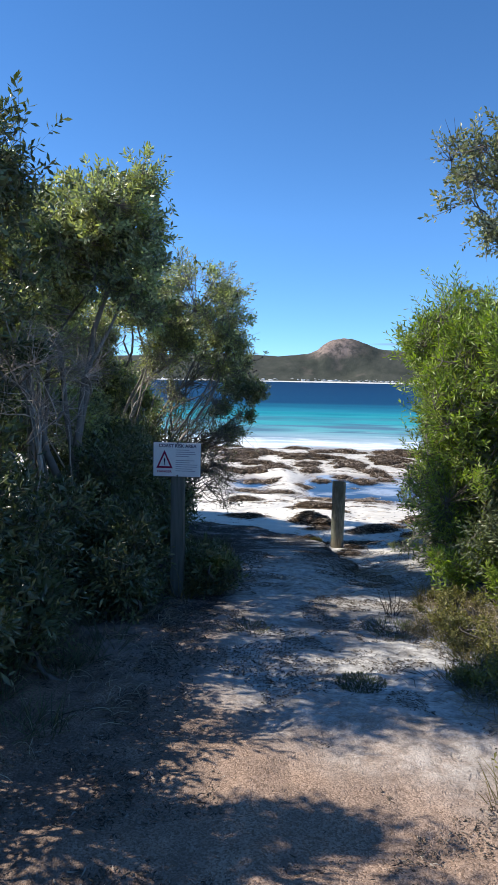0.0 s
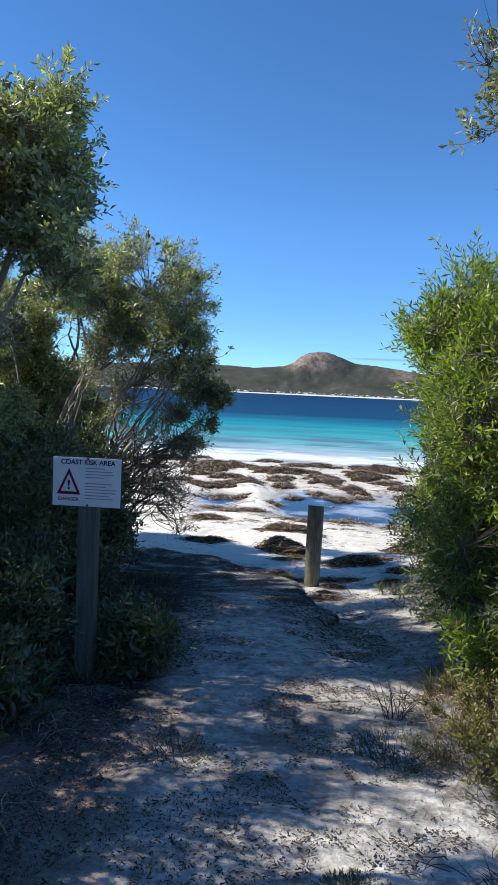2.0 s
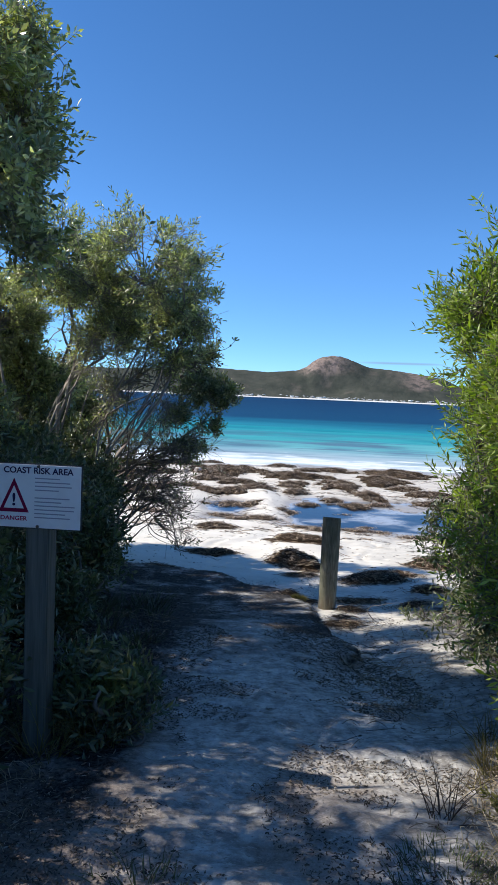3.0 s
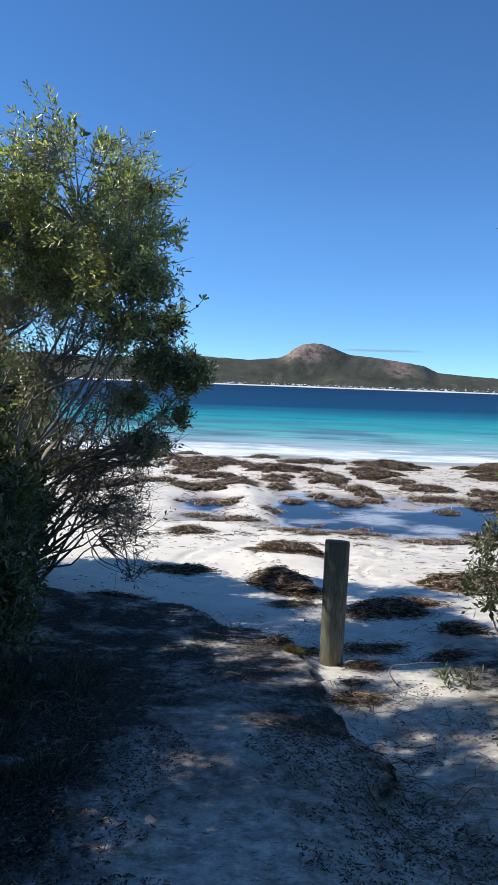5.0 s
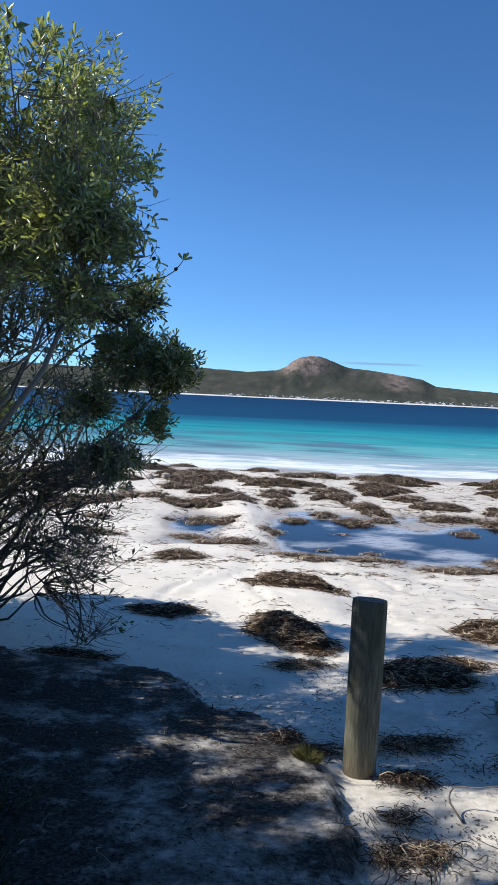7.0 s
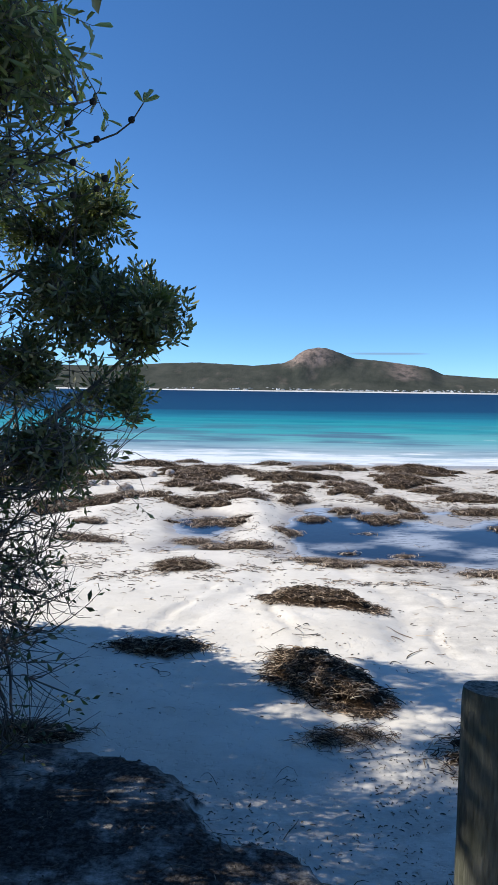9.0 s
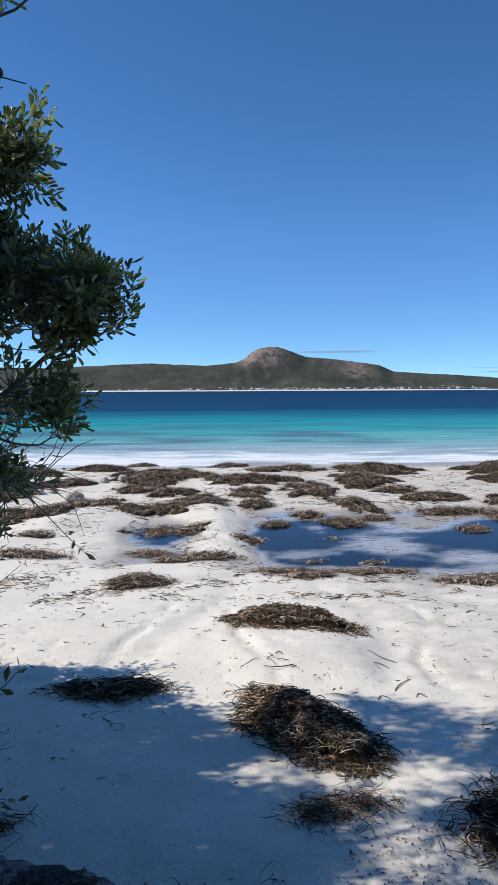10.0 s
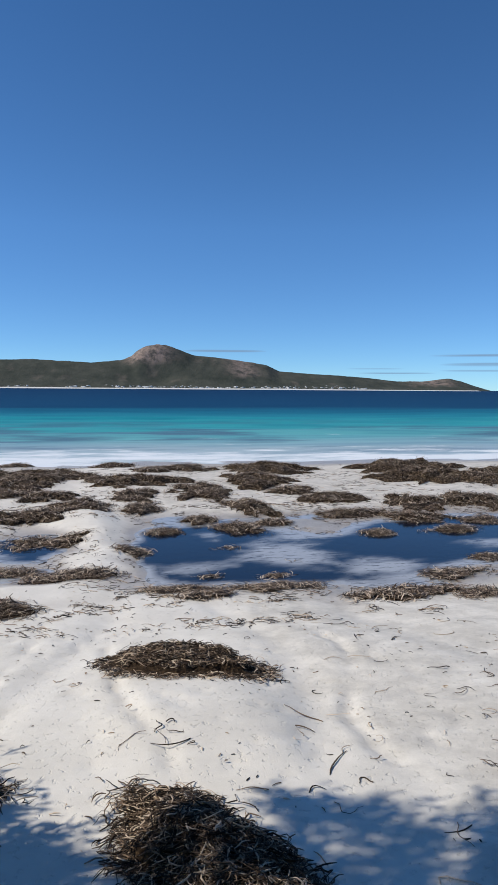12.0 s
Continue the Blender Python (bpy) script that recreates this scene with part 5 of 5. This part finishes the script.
NEAR = "near seaweed heaps"
wrack("large brown heap of dry sea-grass on the white sand", 1.0, 12.76, 0.21, 0.50, 0.15, 10500, 101, 0.44, group=NEAR, size=(0.04, 0.13), thick=0.0027)
wrack("thin dark tail of sea-grass beside the large heap", 1.05, 11.85, 0.24, 0.10, 0.010, 600, 102, 0.3, group=NEAR, size=(0.03, 0.13), thick=0.0016)
wrack("long low brown heap of sea-grass on sunlit sand", 1.25, 15.2, 0.56, 0.25, 0.13, 6000, 103, -0.5, group=NEAR, size=(0.04, 0.13), thick=0.0027)
wrack("small dark heap of sea-grass at the shadow's edge", -0.28, 13.55, 0.36, 0.14, 0.06, 1700, 104, -0.1, group=NEAR, size=(0.04, 0.17), thick=0.0026)
wrack("small flat patch of sea-grass on the sand", -0.45, 17.4, 0.34, 0.2, 0.06, 700, 105, 0.1, group=NEAR)
wrack("dark heap of sea-grass in dappled shade beyond the post", 2.0, 11.65, 0.40, 0.30, 0.06, 1900, 106, 0.2, group=NEAR, size=(0.04, 0.15), thick=0.0025)
wrack("thin scatter of sea-grass behind the post's foot", 1.6, 10.45, 0.26, 0.10, 0.012, 700, 107, 0.1, group=NEAR, size=(0.03, 0.13), thick=0.0016)
wrack("reddish-brown heap of sea-grass in the sun", 3.2, 13.0, 0.5, 0.36, 0.15, 3200, 108, 0.2, group=NEAR, size=(0.05, 0.18), thick=0.0027)
wrack("dark flat patch of sea-grass on shaded sand", -0.70, 11.8, 0.34, 0.12, 0.04, 1000, 111, 0.1, group=NEAR, size=(0.04, 0.15), thick=0.0017)
for label_, x_, y_, a_, b_, h_, n_, seed_, turn_ in (
        ("thin dark mat of strands on sand before the post", 1.33, 9.28, 0.17, 0.08, 0.014, 420, 112, 0.15),
        ("few reddish strands on sand at the post's foot", 1.34, 9.58, 0.09, 0.06, 0.012, 160, 113, 0.5),
        ("dark heap of sea-grass in the shrub's shade", 2.42, 10.85, 0.20, 0.13, 0.035, 700, 114, -0.2),
        ("dark low mat of sea-grass on shaded sand", 2.14, 10.15, 0.15, 0.10, 0.02, 420, 115, 0.3),
        ("brown strands heaped behind the post's foot", 1.47, 10.0, 0.14, 0.06, 0.02, 420, 116, 0.0),
        ("dark thin mat of strands below the bank's lip", 0.98, 10.3, 0.22, 0.08, 0.016, 520, 117, 0.1)):
    wrack(label_, x_, y_, a_, b_, h_, n_, seed_, turn_, group=NEAR, size=(0.03, 0.12), thick=0.0019)
FIELD = "seaweed heaps on the tidal flat"
FLAT = "dark brown seaweed heap lying on the wet flat"
BANKS_SHORE = [(-1.92, 32.5, 0.42, 0.4), (1.02, 32, 0.58, 0.48), (5.92, 31.9, 0.79, 0.5), (-3.02, 31.1, 0.91, 0.67), (3.32, 30.8, 0.73, 0.87), (2.16, 30.1, 0.49, 0.67), (5.56, 29.9, 1.13, 1.23), (-5, 29.5, 1.2, 0.8), (-0.6, 29.3, 0.91, 0.96),
               (9.72, 29.2, 1.37, 1.46), (-1.18, 28.3, 1.11, 0.9), (0.67, 27.7, 0.26, 0.36), (-1.24, 27.6, 0.62, 1.48), (12.4, 27.6, 1.3, 0.9), (1.6, 27.2, 0.8, 0.79), (9.57, 27.2, 1.33, 1.29), (-3.26, 27.2, 0.57, 0.57), (4.64, 27, 0.78, 0.99),
               (-5.5, 26.5, 1.4, 0.9), (10.59, 26.3, 0.64, 1.09), (2.9, 25.8, 0.47, 0.93), (-1.41, 25.8, 0.53, 0.59)]
BANKS_FLAT = [(-4.3, 25.7, 0.7, 0.97), (5.09, 25.5, 0.48, 0.38), (-0.43, 25.4, 0.54, 0.54), (1.33, 25.3, 0.45, 0.77), (5.63, 24.3, 0.6, 0.51), (11.2, 24.2, 0.9, 0.4), (0.39, 23.7, 0.53, 0.74), (-2.25, 23.6, 0.62, 0.68), (1.44, 23.5, 0.3, 0.43),
              (3.59, 23.5, 0.38, 0.88), (7.09, 23.3, 0.51, 0.71), (8.41, 23.3, 0.67, 0.79), (-0.57, 22.9, 0.61, 0.59), (-2.88, 22.7, 0.51, 0.6), (9.9, 22.6, 0.6, 0.4), (2.43, 22.4, 0.28, 0.31), (5.45, 22.4, 0.59, 0.33), (-3.56, 22.3, 0.56, 0.81),
              (3.53, 21.9, 0.36, 0.2), (6.41, 21.9, 0.45, 0.41), (2.99, 21.7, 0.36, 0.52), (1.71, 21.5, 0.34, 0.2), (7.61, 21.5, 0.38, 0.35)]
BANKS_POOL = [(-0.3, 21, 0.62, 0.35), (1.17, 20.1, 0.22, 0.2), (6.64, 20.8, 0.47, 0.26), (5.22, 20.8, 0.29, 0.25), (5.16, 18.2, 0.36, 0.2), (6.1, 19, 0.22, 0.21), (4.12, 17.4, 0.6, 0.22), (4.88, 17.1, 0.23, 0.14), (2.72, 18, 0.45, 0.2),
              (0.24, 18.9, 0.51, 0.2), (-0.42, 19.3, 0.26, 0.16), (1.58, 18.1, 0.44, 0.1), (1.8, 17.7, 0.27, 0.1), (2.86, 18.6, 0.18, 0.1), (3.29, 19.3, 0.19, 0.09), (2.01, 18.7, 0.17, 0.08), (2.52, 20.2, 0.21, 0.11), (-0.39, 17.7, 0.14, 0.13),
              (-2.41, 20.3, 0.24, 0.18), (-2.17, 19.1, 0.4, 0.18), (7.4, 17.2, 0.7, 0.2), (8.6, 20.4, 0.6, 0.25)]
rb = random.Random(12)
for i_, (x_, y_, a_, b_) in enumerate(BANKS_SHORE + BANKS_FLAT + BANKS_POOL):
    low_ = 0.42 if y_ < 20.5 else 1.0
    wrack(FLAT, x_, y_, a_ * 1.06, b_ * 1.02, (0.04 + 0.13 * min(a_, b_)) * low_, int(1050 * (a_ + b_) ** 0.8), 200 + i_, rb.uniform(-0.1, 0.35) * (1 if x_ > 1.5 else -0.6), far=True, group=FIELD, size=(0.08, 0.26), thick=0.0048)


def build_pale_lump(x, y, w, d_, h_, seed):
    """A rounded pale lump half sunk in the weed."""
    bm = bmesh.new()
    bmesh.ops.create_icosphere(bm, subdivisions=3, radius=1)
    for v in bm.verts:
        r_ = 1 + 0.22 * noise.noise(v.co * 1.3 + Vector((seed, 0, 0))) + 0.05 * noise.noise(v.co * 5 + Vector((0, seed, 0)))
        v.co = Vector((v.co.x * w * r_, v.co.y * d_ * r_, v.co.z * h_ * r_))
    me = bpy.data.meshes.new("stone")
    for f in bm.faces:
        f.smooth = True
    bm.to_mesh(me)
    bm.free()
    me.materials.append(PALE_LUMP)
    ob = new("stone", me)
    ob.location = (x, y, float(ground_z(x, y)) + h_ * 0.65)
    tagged(ob, "pale rounded lump lying among the seaweed", "stone", "stones on the flat")


# added lumps stand in for pale shapes of unsure kind on the flat
for i_, (x_, y_, w_, h_) in enumerate([(-3.6, 25.4, 0.11, 0.09), (-3.3, 25.5, 0.10, 0.08), (-2.65, 24.7, 0.21, 0.11), (-2.35, 27.3, 0.12, 0.09), (-1.95, 27.9, 0.15, 0.10)]):
    build_pale_lump(x_, y_, w_, w_ * 0.8, h_, i_ * 3.7)
scatter("scattered_seaweed", "single dark curled strands of sea-grass on the white sand",
        [(-1.5, 5.5, 12.2, 17.2, 560, 0.58), (1.5, 4.2, 12.3, 16.5, 90, 0.35)], WRACK, 93, (0.06, 0.36), 0.0030, 0.005, 1.1, 7)
scatter("litter_scatter", "dark strands and crumbs strewn on the sand round the post", [(1.2, 2.3, 8.9, 10.6, 420, 0.52)], WRACK, 98, (0.02, 0.08), 0.0013, 0.006, 0.7, 4)
scatter("weed_crumb", "small dark crumbs of seaweed peppered over the sand",
        [(-2, 6, 12.0, 17.5, 1300, 0.52), (-4, 10, 17, 24, 2600, 0.5)], WRACK, 95, (0.012, 0.06), 0.003, 0.003)
scatter("drift_line", "broken line of dark strands at the pool's near edge",
        [(-2.5, 7.5, 16.4, 17.9, 3000, 0.54), (-4, 11, 22.0, 31.5, 9000, 0.53), (-3, 9, 20.5, 24.5, 3600, 0.54), (-2.5, 8, 17.6, 20.5, 2600, 0.54)], WRACK, 94, (0.06, 0.3), 0.0032, 0.008, 0.8, 4)


# ---------------------------------------------------------------- bollard
def build_bollard():
    x0, y0 = 1.238, 10.10
    zb, zt = float(ground_z(x0, y0)) - 0.12, 0.232
    nr, na = 40, 36
    v = []
    for r_ in range(nr):
        f = r_ / (nr - 1)
        for a_ in range(na):
            a = a_ * 2 * math.pi / na
            nzv = noise.noise((math.cos(a) * 1.7, math.sin(a) * 1.7, f * 0.9)) * 0.006 + noise.noise((math.cos(a) * 7, math.sin(a) * 7, f * 2.0)) * 0.0028
            rad = 0.088 + 0.003 * f + nzv - 0.003 * max(0.0, (f - 0.99) / 0.01)
            v.append((x0 + 0.007 * f + rad * math.cos(a), y0 + rad * math.sin(a), zb + (zt - zb) * f + (0.013 * math.cos(a + 1.9) * f)))
    top = len(v)
    for q in (0.8, 0.45, 0.12):
        for a_ in range(na):
            a = a_ * 2 * math.pi / na
            v.append((x0 + 0.007 + 0.083 * q * math.cos(a), y0 + 0.083 * q * math.sin(a), zt + 0.013 * math.cos(a + 1.9) * q + 0.003 * noise.noise((q * 9 * math.cos(a), q * 9 * math.sin(a), 3))))
    i = np.arange(len(v)).reshape(-1, na)
    nx = np.roll(i, -1, 1)
    q = np.stack([i[:-1], nx[:-1], nx[1:], i[1:]], -1).reshape(-1, 4)
    cap = np.array([[i[-1, 0], i[-1, a], i[-1, a + 1], i[-1, a + 1]] for a in range(1, na - 1)])
    cap_t = cap[:, :3]
    thing = base_empty("bollard", (x0, y0, zb + 0.12))
    tagged(thing, "weathered round timber bollard standing in the sand", "post")
    v = np.array(v)
    side = q[: (nr - 1) * na]
    shaft = part_np("shaft", v[: nr * na], side, POST, thing, "", True)
    lid = np.concatenate([q[(nr - 1) * na:], cap]) - (nr - 1) * na
    bm = bmesh.new()
    pts = [bm.verts.new(Vector(p) - thing.location) for p in v[(nr - 1) * na:]]
    for f_ in lid:
        ids = list(dict.fromkeys(int(n_) for n_ in f_))
        bm.faces.new([pts[n_] for n_ in ids])
    part("cut_top", bm, POSTTOP, thing, "grey sawn top with fine cracks")


build_bollard()


# ---------------------------------------------------------------- warning sign
def box_bm(sx_, sy_, sz_, bev=0.0):
    bm = bmesh.new()
    bmesh.ops.create_cube(bm, size=1)
    for v in bm.verts:
        v.co = Vector((v.co.x * sx_, v.co.y * sy_, v.co.z * sz_))
    if bev:
        bmesh.ops.bevel(bm, geom=bm.edges[:], offset=bev, segments=2, affect="EDGES")
    return bm


def text_part(text, size, mat, parent, at, name, stretch=1.0):
    cu = bpy.data.curves.new(name, "FONT")
    cu.body, cu.size, cu.extrude, cu.align_x, cu.align_y, cu.offset = text, size, 0.0006, "CENTER", "CENTER", size * 0.02
    tmp = new(name + "_tmp", cu)
    bpy.context.view_layer.update()
    me = bpy.data.meshes.new_from_object(tmp.evaluated_get(bpy.context.evaluated_depsgraph_get()))
    bpy.data.objects.remove(tmp)
    me.materials.clear()
    me.materials.append(mat)
    ob = new(name, me)
    ob.parent = parent
    ob.matrix_basis = pose(*at, 90, 0, 0) @ Matrix.Diagonal((stretch, 1, 1, 1))
    return ob


def build_sign():
    xs, ys = -0.43, 6.16
    gz = float(ground_z(xs, ys + 0.07))
    sign = base_empty("warning_sign", (xs, ys, gz))
    sign.rotation_euler = (0, 0, radians(-3))
    tagged(sign, "white warning sign with a red triangle on a grey timber post", "sign")
    zc = 0.946 - gz
    bm = box_bm(0.104, 0.10, zc + 0.30, 0.006)
    p = part("post", bm, SIGNPOST, sign, "grey weathered timber post")
    p.location = (0, 0.065, (zc + 0.02) / 2 - 0.10)
    bm = box_bm(0.402, 0.005, 0.288, 0.002)
    backp = part("backing", bm, SIGNBACK, sign, "dark backing plate")
    backp.location = (0, 0.010, zc)
    bm = box_bm(0.392, 0.004, 0.278, 0.0015)
    panel = part("panel", bm, SIGNWHITE, sign, "white printed panel")
    panel.location = (0, 0.004, zc)
    text_part("COAST RISK AREA", 0.038, NAVY, panel, (0.005, -0.0028, 0.112), "heading", 1.0)
    text_part("DANGER", 0.026, RED, panel, (-0.103, -0.0028, -0.100), "caption", 1.15)
    # triangle with an exclamation mark
    bm = bmesh.new()
    rings = []
    for s in (0.079, 0.053):
        rings.append([bm.verts.new((math.cos(a) * s, 0, math.sin(a) * s * 1.27)) for a in (math.pi / 2, math.pi * 7 / 6, math.pi * 11 / 6)])
    for a in range(3):
        b = (a + 1) % 3
        bm.faces.new((rings[0][a], rings[0][b], rings[1][b], rings[1][a]))
    bmesh.ops.solidify(bm, geom=bm.faces[:], thickness=0.001)
    tri = part("triangle", bm, RED, panel)
    tri.location = (-0.103, -0.0028, -0.022)
    text_part("!", 0.075, NAVY, panel, (-0.103, -0.0030, -0.020), "exclamation_mark", 1.1)
    rng = random.Random(4)
    for r_ in range(11):
        if r_ == 4:
            continue
        w = rng.uniform(0.155, 0.182) if r_ % 3 else rng.uniform(0.10, 0.15)
        bar = part("text_bar", box_bm(w, 0.0008, 0.0048), GREYINK, panel)
        bar.location = (-0.010 + w / 2, -0.0026, 0.080 - r_ * 0.0172)
    for dz in (0.132, -0.132):
        bm = bmesh.new()
        bmesh.ops.create_cone(bm, cap_ends=True, segments=12, radius1=0.008, radius2=0.006, depth=0.006, matrix=Matrix.Rotation(radians(90), 4, "X"))
        b = part("bolt", bm, BOLT, sign)
        b.location = (0.005, 0.0, zc + dz * 1.0)


build_sign()
